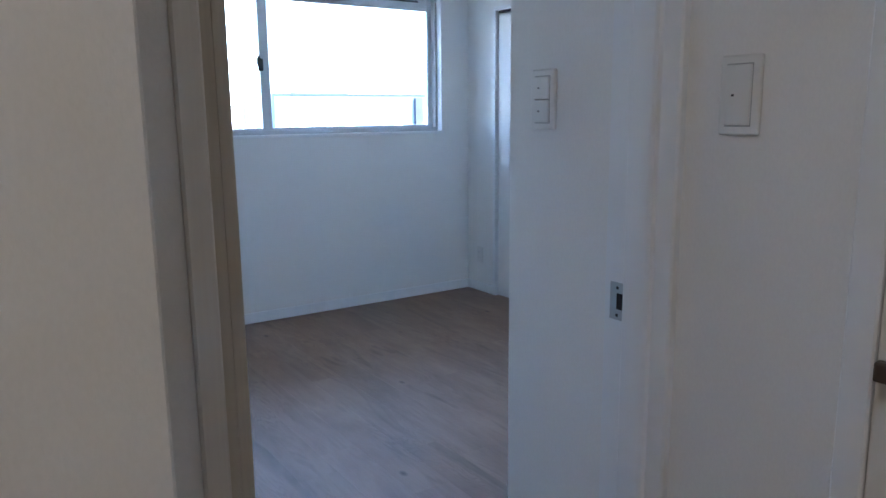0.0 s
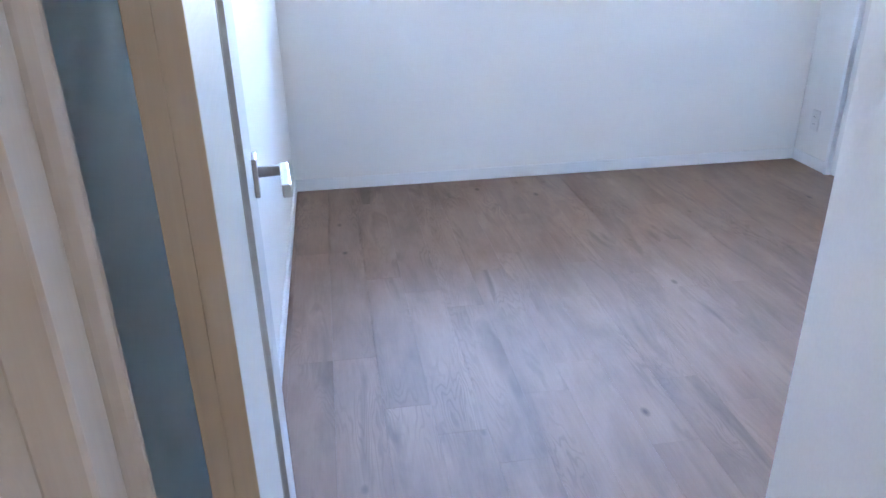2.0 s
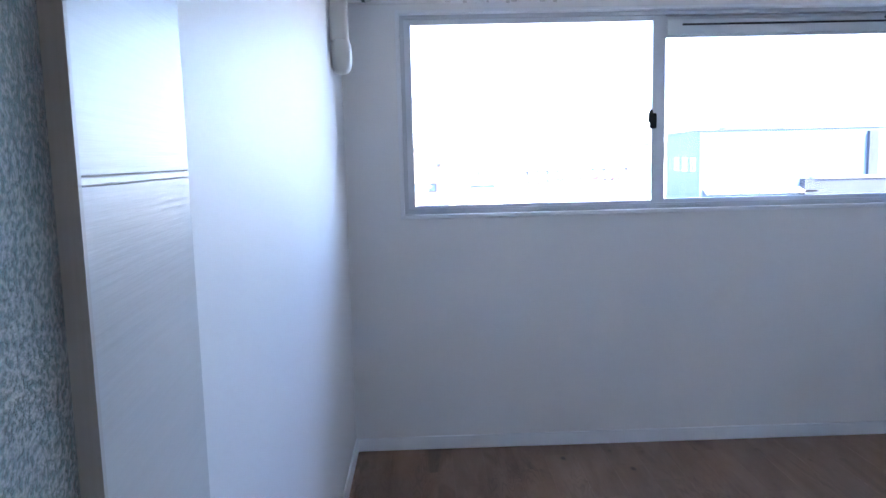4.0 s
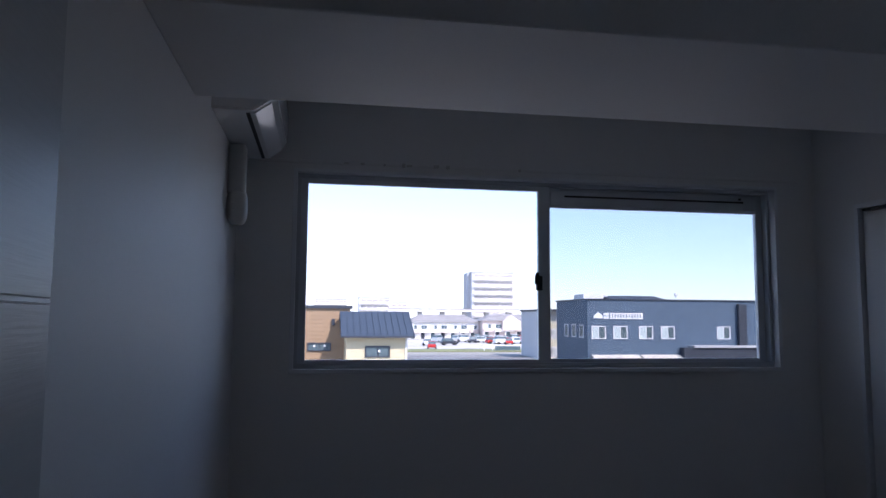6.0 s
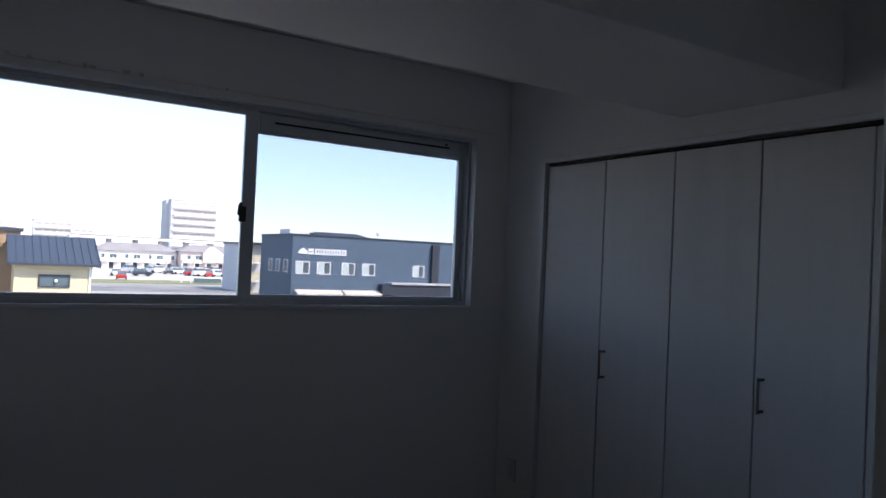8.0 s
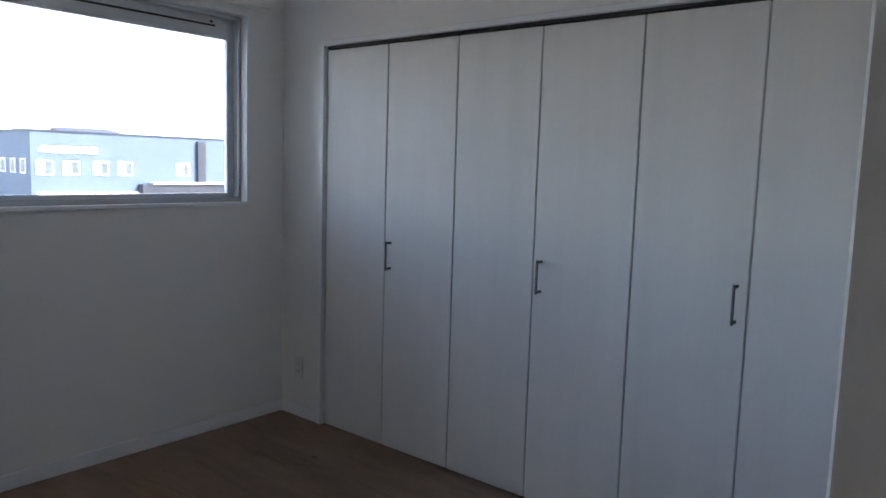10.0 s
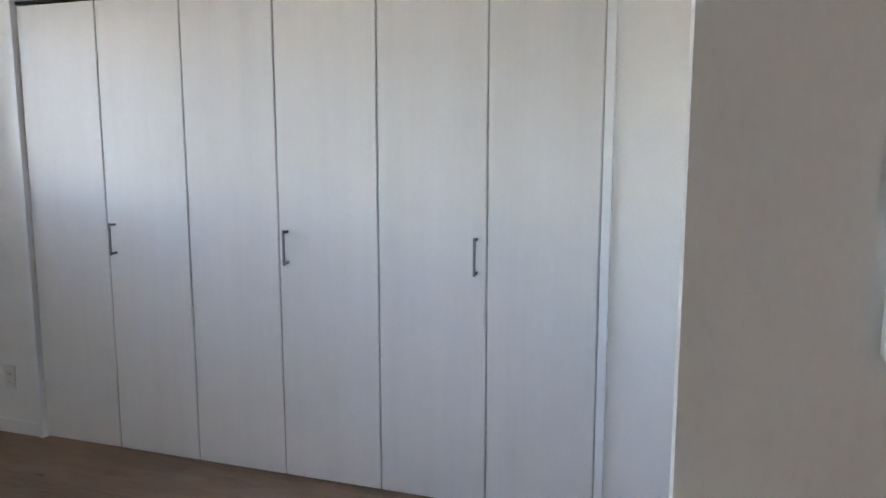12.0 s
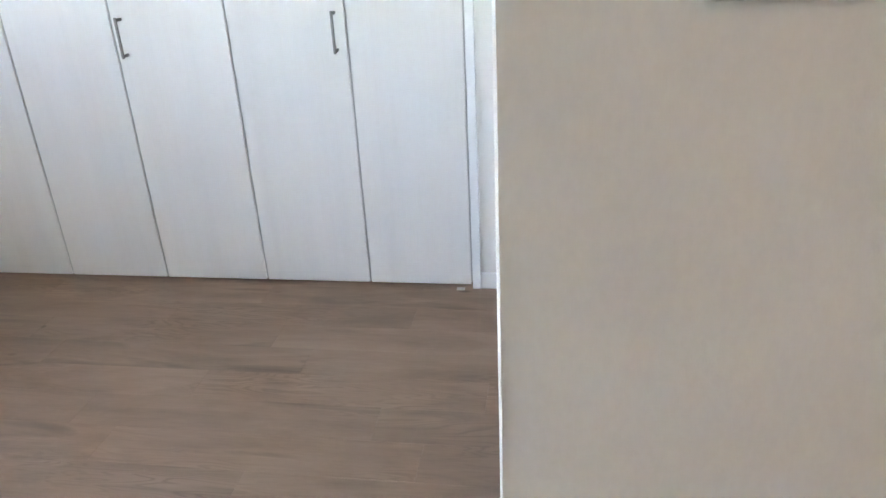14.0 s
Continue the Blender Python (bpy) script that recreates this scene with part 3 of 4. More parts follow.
# ---- outside: ground, road, buildings, cars ----
GZ = -4.2
EYE = Vector((0.51, -3.575, 1.43))


def spot(az, d):
    """The plan place d metres ahead of the window side, at a sideways slope az."""
    return EYE.x + (1.027 * az + 0.0472) * d, EYE.y + d


def up(d):
    """The height at which the eye's level line stands d metres ahead."""
    return EYE.z + 0.0058 * d


def asphalt(name, color, scale):
    n = Nodes(name, color, 0.85)
    p = n.place()
    a, b = n.noise(p, scale, 6.0), n.noise(p, 3.0, 3.0)
    base = n.ramp(a, (0.35, tuple(c * 0.7 for c in color)), (0.65, tuple(c * 1.3 for c in color)))
    n.colour(n.mix(0.3, base, n.ramp(b, (0.3, tuple(c * 0.8 for c in color)), (0.7, tuple(c * 1.2 for c in color)))))
    return n.m


GROUND = asphalt("pale_ground", (0.25, 0.235, 0.205), 0.03)
ROAD = asphalt("asphalt", (0.15, 0.145, 0.14), 0.2)
LOT = asphalt("car_park_surface", (0.40, 0.375, 0.34), 0.15)
GRASS = asphalt("dry_grass", (0.16, 0.17, 0.07), 0.4)
BROWN = plain("brown_siding", (0.30, 0.200, 0.118), 0.7, vary=0.1, scale=0.6, fine=8.0, bump=0)
BROWNJOINT = plain("brown_siding_joint", (0.24, 0.157, 0.092), 0.8, vary=0.1, scale=0.6, bump=0)
YELLOW = plain("cream_siding", (0.55, 0.47, 0.31), 0.7, vary=0.05, scale=0.8, fine=10.0, bump=0)
ROOFM = plain("dark_metal_roof", (0.042, 0.056, 0.076), 0.5, 0.2, vary=0.12, scale=1.0, fine=15.0, bump=0)
DARKWALL = plain("dark_blue_grey_cladding", (0.076, 0.116, 0.168), 0.6, vary=0.1, scale=0.3, fine=4.0, bump=0)
DARKCAP = plain("charcoal_cladding", (0.03, 0.036, 0.05), 0.55, vary=0.1, scale=0.4, fine=5.0, bump=0)
WHITEWALL = plain("white_render", (0.76, 0.72, 0.68), 0.8, vary=0.05, scale=0.4, fine=3.0, bump=0)
PINKWALL = plain("pale_pink_render", (0.62, 0.52, 0.47), 0.8, vary=0.05, scale=0.4, fine=3.0, bump=0)
GREYROOF = plain("grey_tile_roof", (0.23, 0.215, 0.205), 0.7, vary=0.15, scale=0.5, fine=3.0, bump=0)
# Grey for flat panels that paint the shade inside far balconies.
BALCONYSHADE = plain("painted_balcony_shade", (0.34, 0.32, 0.31), 0.8, vary=0.2, scale=0.5, fine=2.0, bump=0)
BEIGE = plain("beige_panel", (0.55, 0.50, 0.36), 0.7, vary=0.05, scale=0.6, fine=5.0, bump=0)
CANOPY = plain("pale_awning", (0.62, 0.57, 0.49), 0.7, vary=0.05, scale=0.6, fine=5.0, bump=0)
CONCRETE = plain("concrete", (0.45, 0.45, 0.45), 0.85, vary=0.08, scale=0.3, fine=3.0, bump=0)
FRAMEW = plain("white_window_frame", (0.75, 0.75, 0.75), 0.5, vary=0.02, bump=0)
FARGLASS = plain("window_reflecting", (0.08, 0.115, 0.13), 0.22, vary=0.1, bump=0)
CURTAIN = plain("pale_blind", (0.48, 0.55, 0.55), 0.8, vary=0.05, bump=0)
SIGN = plain("white_sign_letters", (0.85, 0.86, 0.86), 0.5, vary=0.02, bump=0)
RED = plain("red_car_paint", (0.42, 0.03, 0.025), 0.25, vary=0.03, bump=0)
SILVER = plain("silver_car_paint", (0.45, 0.46, 0.48), 0.3, 0.4, vary=0.03, bump=0)
WHITECAR = plain("white_car_paint", (0.72, 0.72, 0.72), 0.25, vary=0.03, bump=0)
DARKCAR = plain("dark_car_paint", (0.03, 0.035, 0.05), 0.25, vary=0.03, bump=0)
TYRE = plain("tyre_rubber", (0.02, 0.02, 0.02), 0.9, vary=0.05, bump=0)

structure("ground", boxes((-3000, 3000, -300, 4000, GZ - 1, GZ)), GROUND, "pale built-up ground reaching the horizon", "ground")
structure("road", boxes((-60, 120, 96, 108, GZ, GZ + 0.02)), ROAD, "grey asphalt road", "road")
structure("road_side", boxes((7.2, 12.5, 108, 240, GZ, GZ + 0.02)), ROAD, "grey asphalt side road", "road")
structure("verge", boxes((12.5, 60, 118, 128, GZ, GZ + 0.12)), GRASS, "strip of dry grass beside the car park", "verge")
structure("car_park", boxes((12.5, 70, 128, 192, GZ, GZ + 0.04)), LOT, "pale car park surface", "car park")


def window_unit(parent, x, y, z, w, h, blind=True, frame_mat=None, depth=0.08):
    """A window in a facade that faces -y: frame, dark pane and a half blind."""
    f = bmesh.new()
    b = 0.09 * min(1, w / 1.2)
    for d in ((x, x + w, y - depth, y, z, z + b), (x, x + w, y - depth, y, z + h - b, z + h), (x, x + b, y - depth, y, z + b, z + h - b),
              (x + w - b, x + w, y - depth, y, z + b, z + h - b), (x + w / 2 - b / 3, x + w / 2 + b / 3, y - depth * 0.8, y, z + b, z + h - b)):
        box_bm(*d, bm=f)
    wdw = part("window", f, frame_mat or FRAMEW, parent, "white-framed window")
    part("pane", boxes((x + b, x + w - b, y - 0.03, y - 0.005, z + b, z + h - b)), FARGLASS, wdw)
    if blind:
        part("blind", boxes((x + b, x + w / 2, y - 0.05, y - 0.032, z + b, z + h - b)), CURTAIN, wdw)
    return wdw


# brown flat-roofed building
bx1, by = spot(-0.0064, 54)
brown = empty("brown_building", "brown sided flat-roofed building with dark parapet", "building", at=(0, 0, 0))
part("wall", boxes((bx1 - 12, bx1, by, by + 10, GZ, 2.10)), BROWN, brown)
part("parapet", boxes((bx1 - 12.15, bx1 + 0.15, by - 0.15, by + 10.15, 2.10, 2.32)), DARKCAP, brown, "dark metal parapet cap")
wx = spot(-0.0615, 54)[0]
window_unit(brown, wx, by, up(54) - 0.0507 * 54, 1.7, 0.62, False, DARKCAP)
for k in range(2):
    part("vent_cap", box_bm(wx + 0.42 + k * 0.75, wx + 0.58 + k * 0.75, by - 0.10, by - 0.06, -0.68, -0.56, bevel=0.02), FRAMEW, brown)
part("wall_vent", boxes((bx1 - 1.35, bx1 - 1.1, by - 0.18, by, 0.85, 1.35)), DARKCAP, brown, "small dark wall vent hood")
for k in range(24):
    part("siding_joint", boxes((bx1 - 12, bx1, by - 0.012, by - 0.002, 1.85 - k * 0.28, 1.862 - k * 0.28)), BROWNJOINT, brown)

# cream house with dark metal roof
hx0, hy = spot(-0.0112, 50)
hx1 = spot(0.0698, 50)[0]
ez, rz = up(50) - 0.0305 * 50, up(53) + 0.0028 * 53
house = empty("cream_house", "cream sided house with a dark standing-seam metal roof", "house")
part("wall", boxes((hx0, hx1, hy, hy + 6, GZ, ez - 0.05)), YELLOW, house)
rx0, rx1 = spot(-0.0188, 49.6)[0], spot(0.0798, 49.6)[0]
part("roof", extrude_profile([(hy - 0.5, ez - 0.08), (hy - 0.5, ez + 0.04), (hy + 3, rz), (hy + 6.5, ez + 0.04), (hy + 6.5, ez - 0.08), (hy + 3, rz - 0.14)], "x", rx0, rx1), ROOFM, house, "dark metal roof")
seam_h = (rz - ez - 0.04) / 3.5
for k in range(12):
    x = rx0 + 0.05 + k * (rx1 - rx0 - 0.1) / 11
    part("roof_seam", extrude_profile([(hy - 0.5, ez + 0.04), (hy - 0.5, ez + 0.10), (hy + 3, rz + 0.06), (hy + 3, rz)], "x", x - 0.02, x + 0.02), ROOFM, house)
part("gutter", boxes((rx0, rx1, hy - 0.60, hy - 0.50, ez - 0.10, ez + 0.02)), DARKCAP, house)
window_unit(house, spot(0.0136, 50)[0], hy, up(50) - 0.0590 * 50, 1.70, 0.78, False, DARKCAP)
part("vent_cap", box_bm(spot(0.0305, 50)[0], spot(0.0335, 50)[0], hy - 0.16, hy - 0.10, -0.90, -0.74, bevel=0.02), FRAMEW, house)
for k in range(14):
    part("siding_joint", boxes((hx0, hx1, hy - 0.010, hy - 0.002, ez - 0.35 - k * 0.35, ez - 0.335 - k * 0.35)), BEIGE, house)
part("downpipe", boxes((hx1 - 0.14, hx1 - 0.05, hy - 0.08, hy, GZ, ez - 0.05)), FRAMEW, house)

# dark office building with a white sign
D = 70
ox, oy = spot(0.3235, D)
office = empty("office_building", "dark blue-grey office building with white-framed windows", "building")
otop = up(D) + 0.0225 * D
part("wall", boxes((ox, ox + 26, oy, oy + 9.6, GZ, otop)), DARKWALL, office)
part("parapet", boxes((ox - 0.1, ox + 26.1, oy - 0.1, oy + 9.7, otop, otop + 0.12)), DARKCAP, office, "charcoal parapet")
for az in (0.3290, 0.3613, 0.3998, 0.4328, 0.5189):
    window_unit(office, spot(az, D)[0], oy, up(D) - 0.0335 * D, 1.50, 1.30)
for k in range(3):
    y0 = oy + 1.1 + k * 2.3
    z0, z1 = up(D) - 0.031 * D, up(D) - 0.0145 * D
    side = part("side_window", boxes((ox - 0.08, ox, y0 - 0.09, y0, z0, z1), (ox - 0.08, ox, y0 + 1.0, y0 + 1.09, z0, z1), (ox - 0.08, ox, y0 - 0.09, y0 + 1.09, z0 - 0.09, z0), (ox - 0.08, ox, y0 - 0.09, y0 + 1.09, z1, z1 + 0.09)), FRAMEW, office, "white-framed side window")
    part("pane", boxes((ox - 0.05, ox - 0.005, y0, y0 + 1.0, z0, z1)), FARGLASS, side)
pl = spot(0.5511, D)[0]
part("pilaster", boxes((pl, pl + 0.9, oy - 0.4, oy, GZ, otop - 0.3)), DARKCAP, office)
cnx = spot(0.4750, D)[0]
part("porch_roof", boxes((cnx, cnx + 14, oy - 1.2, oy, up(D) - 0.0455 * D, up(D) - 0.0425 * D)), CONCRETE, office, "pale porch roof edge")
part("porch", boxes((cnx - 1.0, cnx + 14, oy - 1.0, oy, GZ, up(D) - 0.0456 * D)), DARKCAP, office)
for a0, a1 in ((0.3289, 0.398), (0.402, 0.4775)):
    x0, x1 = spot(a0, D)[0], spot(a1, D)[0]
    part("awning", extrude_profile([(oy - 1.0, up(D) - 0.0635 * D), (oy - 1.0, up(D) - 0.0610 * D), (oy, up(D) - 0.0560 * D), (oy, up(D) - 0.0585 * D)], "x", x0, x1), CANOPY, office, "pale beige awning")
sg = spot(0.3290, D)[0] + 0.25
part("sign_mark", extrude_profile([(sg, 1.55), (sg + 0.95, 1.55), (sg + 0.95, 1.80), (sg + 0.48, 2.18), (sg, 1.80)], "y", oy - 0.10, oy - 0.01), SIGN, office, "white roof-shaped mark")
for z0, z1 in ((1.50, 1.76), (1.84, 2.10)):
    part("sign_bar", boxes((sg + 1.05, sg + 1.62, oy - 0.08, oy - 0.01, z0, z1)), SIGN, office, "white lettering bar")
for k in range(6):
    x = sg + 1.76 + k * 0.60
    part("sign_bar", boxes((x, x + 0.52, oy - 0.08, oy - 0.01, 1.96, 2.10), (x, x + 0.52, oy - 0.08, oy - 0.01, 1.50, 1.64), (x + 0.02, x + 0.17, oy - 0.079, oy - 0.011, 1.64, 1.96),
                           (x + 0.32, x + 0.46, oy - 0.079, oy - 0.011, 1.64, 1.96)), SIGN, office, "white lettering bar")
part("roof_unit", boxes((ox + 1.5, ox + 4.2, oy + 5, oy + 8, otop + 0.12, otop + 0.75)), FRAMEW, office, "white rooftop unit")
part("roof_shed", extrude_profile([(oy + 3, otop + 0.1), (oy + 3, otop + 0.2), (oy + 6, otop + 0.65), (oy + 9, otop + 0.1)], "x", ox + 3.8, ox + 10), DARKCAP, office)
part("antenna", boxes((spot(0.4640, D)[0], spot(0.4640, D)[0] + 0.06, oy + 1, oy + 1.06, otop, otop + 0.75)), CONCRETE, office)
part("antenna_head", box_bm(spot(0.4640, D)[0] - 0.15, spot(0.4640, D)[0] + 0.21, oy + 0.85, oy + 1.2, otop + 0.5, otop + 0.85, bevel=0.06), FRAMEW, office)

# narrow flats with open stair landings behind the office
fx0, fy = spot(0.2560, 100)
flats = empty("stair_flats", "beige block of flats with open landings", "building")
part("wall", boxes((fx0, fx0 + 4, fy + 1.4, fy + 10, GZ, 2.55)), CONCRETE, flats)
part("roof", boxes((fx0 - 0.2, fx0 + 4.2, fy, fy + 10, 2.55, 2.85)), DARKCAP, flats)
for k in range(3):
    z = up(100) - 0.008 * 100 - k * 2.55
    part("landing", boxes((fx0 + 1.0, fx0 + 2.4, fy, fy + 1.4, z - 1.15, z - 0.10)), BEIGE, flats, "beige landing parapet")
    part("slab", boxes((fx0 + 0.9, fx0 + 2.5, fy - 0.05, fy + 1.4, z - 1.35, z - 1.15)), FRAMEW, flats)
part("post", boxes((fx0 + 0.86, fx0 + 1.0, fy, fy + 0.2, GZ, 2.55)), FRAMEW, flats)


def terrace(az0, az1, d, ridge, eave, wall_mat, label, gable):
    """A two-storey white terrace: walls, hipped roof, doors, windows and balconies."""
    x0, y0 = spot(az0, d)
    x1 = spot(az1, d)[0]
    t = empty("terrace_house", label, "house", "terraces by the car park")
    ze, zr = up(d) + eave * d, up(d) + ridge * d
    part("wall", boxes((x0, x1, y0, y0 + 9, GZ, ze)), wall_mat, t)
    rf = bmesh.new()
    c = [(x0 - 0.5, y0 - 0.7, ze), (x1 + 0.5, y0 - 0.7, ze), (x1 + 0.5, y0 + 9.7, ze), (x0 - 0.5, y0 + 9.7, ze), (x0 + 3.5, y0 + 4.5, zr), (x1 - 3.5, y0 + 4.5, zr)]
    v = [rf.verts.new(p) for p in c]
    for f in ((0, 1, 5, 4), (1, 2, 5), (2, 3, 4, 5), (3, 0, 4), (3, 2, 1, 0)):
        rf.faces.new([v[i] for i in f])
    part("roof", rf, GREYROOF, t, "grey tiled hipped roof")
    n = max(4, round((x1 - x0) / 3.0))
    w = (x1 - x0) / n
    for i in range(n):
        x = x0 + i * w
        window_unit(t, x + 0.5, y0, ze - 2.1, w - 1.0, 1.2, i % 2 == 0)
        part("balcony", boxes((x + 0.25, x + w - 0.25, y0 - 0.9, y0 - 0.02, ze - 3.0, ze - 2.15)), WHITEWALL if i % 3 else PINKWALL, t, "pale balcony front")
        # No opening is cut; a dark panel on the wall paints the entrance's shade.
        part("porch_opening", boxes((x + 0.5, x + w * 0.55, y0 - 0.04, y0 - 0.001, GZ, GZ + 2.1)), DARKCAP if i % 2 else FARGLASS, t, "flat dark panel painted as a shaded entrance")
        part("porch_post", boxes((x + 0.05, x + 0.25, y0 - 1.2, y0 - 1.0, GZ, ze - 3.0)), WHITEWALL, t)
    if gable:
        gx = x0 + gable * (x1 - x0)
        part("gable", extrude_profile([(gx - 2.6, ze - 2.6), (gx + 2.6, ze - 2.6), (gx + 2.6, ze - 0.3), (gx, ze + 1.5), (gx - 2.6, ze - 0.3)], "y", y0 - 1.4, y0 + 2), PINKWALL, t, "pale pink gable")
    return t


terrace(0.0735, 0.1690, 200, -0.0005, -0.0105, WHITEWALL, "white two-storey terrace with grey hipped roof", 0)
terrace(0.1745, 0.2500, 196, 0.0010, -0.0085, PINKWALL, "pale pink two-storey terrace with a centre gable", 0.52)


def row_behind(az0, az1, d, top, label, storeys, bays):
    """A far block of flats: wall, balcony bands and windows, storey by storey."""
    x0, y0 = spot(az0, d)
    x1 = spot(az1, d)[0]
    b = empty("apartment_block", label, "building", "far blocks")
    zt = up(d) + top * d
    part("wall", boxes((x0, x1, y0, y0 + 12, GZ, zt)), WHITEWALL, b)
    part("roof", boxes((x0 - 0.3, x1 + 0.3, y0 - 0.3, y0 + 12.3, zt, zt + 0.5)), CONCRETE, b)
    h = 3.05
    for s in range(storeys):
        z = zt - (s + 1) * h
        for i in range(bays):
            w = (x1 - x0 - 1.0) / bays
            x = x0 + 0.7 + i * w
            part("balcony_recess", boxes((x + 0.15, x + w - 0.15, y0 - 0.05, y0 - 0.001, z + 1.15, z + 2.35)), BALCONYSHADE, b, "flat grey panel painted as balcony shade")
            part("balcony", boxes((x, x + w - 0.08, y0 - 1.1, y0 - 0.05, z, z + 1.05)), WHITEWALL, b)
    return b


tall = row_behind(0.1600, 0.2185, 300, 0.0586, "", 7, 3)
tagged(tall, "white multi-storey block of flats with balconies", "building")
# Greyer than the block: the shaded left side is put into the tower's colour.
part("stair_tower", boxes((spot(0.1550, 300)[0], spot(0.1600, 300)[0], spot(0, 303)[1], spot(0, 311)[1], GZ, up(300) + 0.0586 * 300)), CONCRETE, tall, "stair tower with the block's shaded side put into its grey")
row_behind(-0.0525, -0.0086, 420, 0.0190, "", 2, 9)
row_behind(0.0070, 0.0480, 360, 0.0215, "", 2, 5)
row_behind(0.0480, 0.0712, 362, 0.0150, "", 2, 3)
for o in scene.objects:
    if o.name.startswith("apartment_block") and not o.parent and not o.get("label"):
        tagged(o, "pale low block of flats in the distance", "building")

via = empty("viaduct", "long pale concrete viaduct with dark rail line", "viaduct")
vx0, vy = spot(0.045, 270)
vx1 = spot(0.30, 270)[0]
part("deck", boxes((vx0, vx1, vy, vy + 8, up(270) + 0.0035 * 270, up(270) + 0.0066 * 270)), WHITEWALL, via)
part("rail", boxes((vx0, vx1, vy - 0.1, vy, up(270) + 0.0066 * 270, up(270) + 0.0078 * 270)), GREYROOF, via, "dark parapet rail")
for k in range(8):
    x = vx0 + 3 + k * 8.6
    part("pier", boxes((x, x + 1.6, vy + 2, vy + 5, GZ, up(270) + 0.0035 * 270)), CONCRETE, via)


def car(az, d, paint, label, turn=0.0, van=False):
    """A small car: body, glasshouse, wheels."""
    x, y = spot(az, d)
    c = empty("parked_car", label, "car", "parked cars", (x, y, GZ + 0.04))
    c.rotation_euler = (0, 0, radians(turn))
    hood = 1.15 if van else 0.85
    body = extrude_profile([(-1.85, 0.32), (1.85, 0.32), (1.88, 0.75), (1.25 if not van else 1.75, hood), (-1.8, hood + 0.05), (-1.88, 0.6)], "y", -0.75, 0.75, bevel=0.06)
    part("body", body, paint, c)
    top = 1.75 if van else 1.45
    cab = extrude_profile([(-1.65, hood), (1.05 if not van else 1.6, hood), (0.55 if not van else 1.2, top - 0.05), (-1.35, top - 0.05)], "y", -0.66, 0.66, bevel=0.03)
    part("windows", cab, FARGLASS, c, "dark car windows")
    part("roof", boxes((-1.38, 0.55 if not van else 1.2, -0.64, 0.64, top - 0.06, top), bevel=0.02), paint, c)
    for wx in (-1.15, 1.15):
        for wy in (-0.72, 0.72):
            w = bmesh.new()
            bmesh.ops.create_cone(w, cap_ends=True, segments=14, radius1=0.31, radius2=0.31, depth=0.2, matrix=pose(wx, wy, 0.31, 90, 0, 0))
            part("wheel", w, TYRE, c)
    return c


car(0.1900, 160, RED, "red hatchback in the car park", 12)
car(0.1045, 133, RED, "small red car on the side road", 80)
car(0.1280, 152, DARKCAR, "dark hatchback in the car park", 5)
car(0.1120, 168, SILVER, "silver wagon in the car park", 60, True)
car(0.1460, 172, WHITECAR, "white compact van in the car park", 85, True)
car(0.1600, 166, DARKCAR, "dark hatchback in the car park", 88)
car(0.1720, 168, WHITECAR, "white hatchback in the car park", 20)
car(0.1840, 174, SILVER, "silver hatchback in the car park", 85)
car(0.2010, 158, WHITECAR, "white compact van in the car park", 15, True)
car(0.2110, 155, RED, "red hatchback in the car park", 80)
car(0.2230, 160, WHITECAR, "white hatchback in the car park", 70)
car(0.2330, 165, SILVER, "silver wagon in the car park", 75, True)
car(0.1370, 178, SILVER, "silver hatchback in the car park", 70)

for az, d, paint, label, turn, van in ((0.1500, 182, WHITECAR, "white hatchback in the car park", 82, False), (0.1660, 180, DARKCAR, "dark compact van in the car park", 86, True),
                                       (0.1770, 183, SILVER, "silver hatchback in the car park", 88, False), (0.1950, 178, WHITECAR, "white hatchback in the car park", 84, False),
                                       (0.2080, 181, DARKCAR, "dark hatchback in the car park", 80, False), (0.2180, 176, WHITECAR, "white compact van in the car park", 85, True),
                                       (0.0980, 150, WHITECAR, "white hatchback on the side road", 88, False), (0.2290, 180, RED, "red hatchback in the car park", 86, False)):
    car(az, d, paint, label, turn, van)

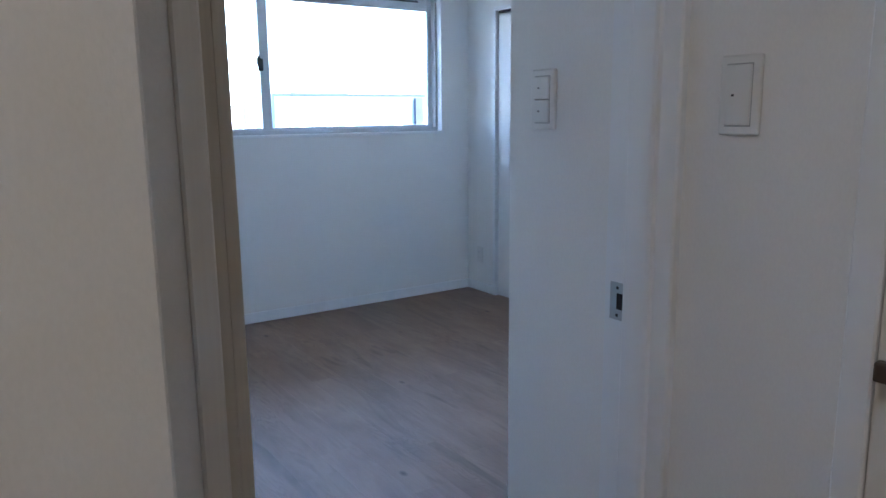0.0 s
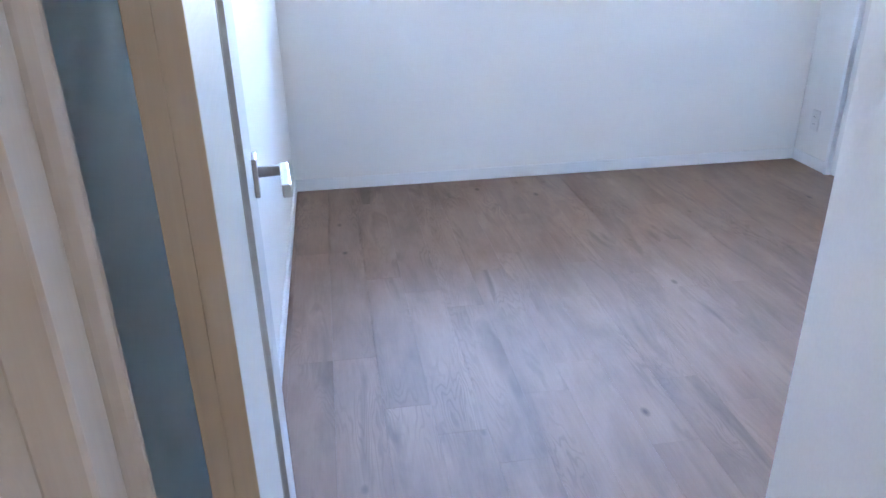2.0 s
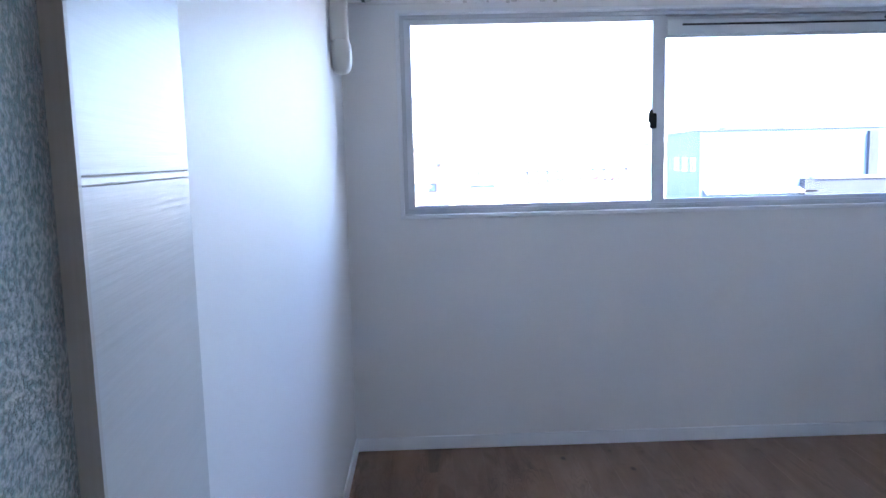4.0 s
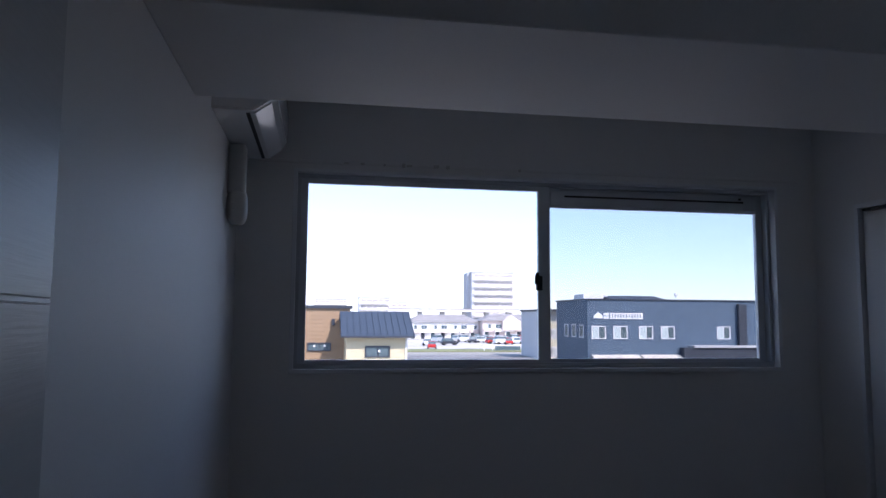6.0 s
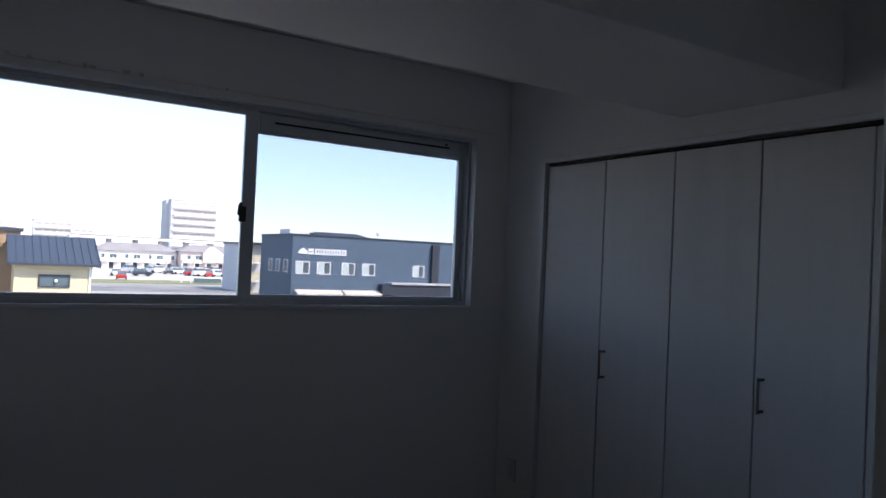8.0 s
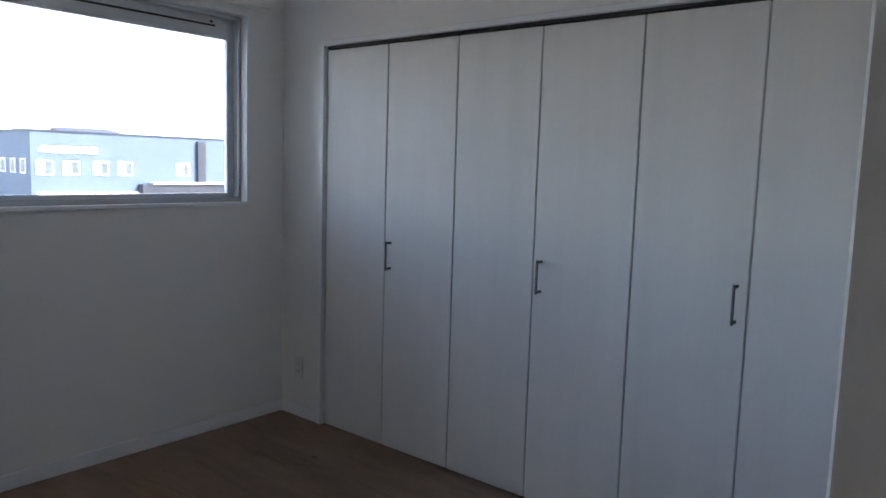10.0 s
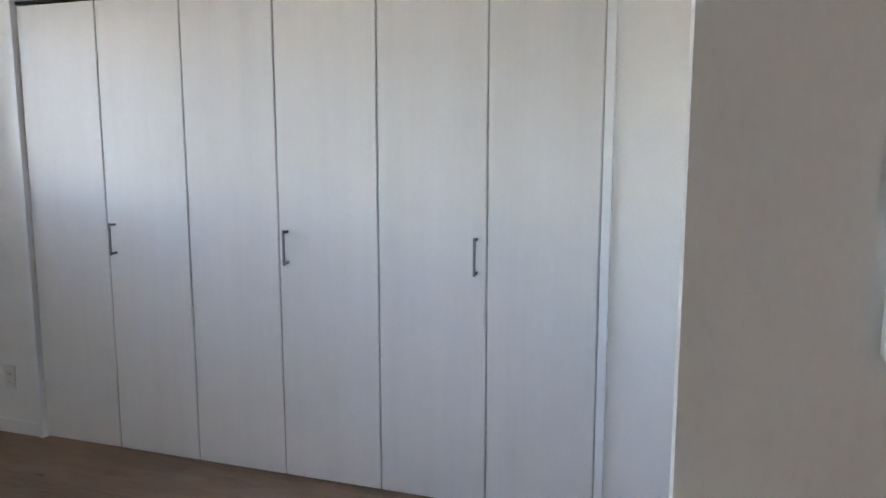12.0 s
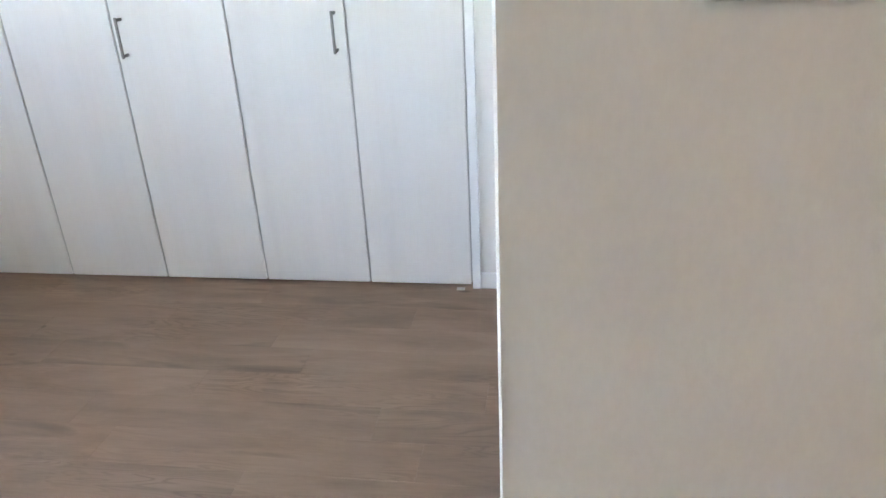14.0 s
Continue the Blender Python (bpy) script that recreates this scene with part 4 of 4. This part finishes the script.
fence = empty("car_park_fence", "white pipe fence with a board beside the car park", "fence")
x0, y0 = spot(0.1760, 124)
for k in range(7):
    part("post", boxes((x0 + k * 1.5, x0 + k * 1.5 + 0.1, y0, y0 + 0.1, GZ, GZ + 1.1)), FRAMEW, fence)
part("rail", boxes((x0, x0 + 9.1, y0 + 0.02, y0 + 0.08, GZ + 1.02, GZ + 1.12)), FRAMEW, fence)
part("board", boxes((x0 + 2.0, x0 + 6.5, y0 - 0.05, y0 + 0.01, GZ + 0.2, GZ + 0.9)), FARGLASS, fence, "bluish board")


def pole(az, d, h, label):
    x, y = spot(az, d)
    p = empty("utility_pole", label, "utility pole", "utility poles", (x, y, GZ))
    shaft = bmesh.new()
    bmesh.ops.create_cone(shaft, cap_ends=True, segments=10, radius1=0.2, radius2=0.12, depth=h, matrix=pose(0, 0, h / 2))
    part("shaft", shaft, CONCRETE, p, smooth=True)
    for z in (h - 0.6, h - 1.5):
        part("crossarm", boxes((-1.1, 1.1, -0.06, 0.06, z, z + 0.12)), CONCRETE, p)


pole(0.1020, 230, 11.5, "grey concrete utility pole with crossarms")
pole(0.1300, 250, 10.5, "grey concrete utility pole with crossarms")
pole(0.0030, 150, 8.8, "grey concrete utility pole with crossarms")
pole(0.2050, 240, 10.0, "grey concrete utility pole with crossarms")

# ---- floor planks, laid along the room ----
PW, PL = 0.150, 0.915
plank_meshes = {}
rnd = random.Random(11)


def plank_mesh(w, l):
    key = (round(w, 3), round(l, 3))
    if key not in plank_meshes:
        bm = box_bm(-w / 2 + 0.0001, w / 2 - 0.0001, -l / 2 + 0.0001, l / 2 - 0.0001, -0.012, 0.0, bevel=0.0004)
        me = bpy.data.meshes.new("plank")
        bm.to_mesh(me)
        bm.free()
        me.materials.append(FLOOR)
        plank_meshes[key] = me
    return plank_meshes[key]


cols = int((EX + 1.62) / PW) + 1
for i in range(cols):
    xa = -1.62 + i * PW
    xb = min(xa + PW, EX + 0.06)
    xm = (xa + xb) / 2
    ya, yb = (-3.32, 0.02) if xm > PX + 0.1 else ((-6.0, 0.02) if xm > -0.08 else (-6.0, DY1))
    y = yb + rnd.choice((0.0, 0.305, 0.61)) + rnd.choice((0.0, 0.1525))
    while y > ya:
        hi, lo = min(y, yb), max(y - PL, ya)
        y -= PL
        if hi - lo < 0.02:
            continue
        p = new("plank", plank_mesh(xb - xa, hi - lo))
        p.location = (xm, (hi + lo) / 2, 0)
        p.parent = floor
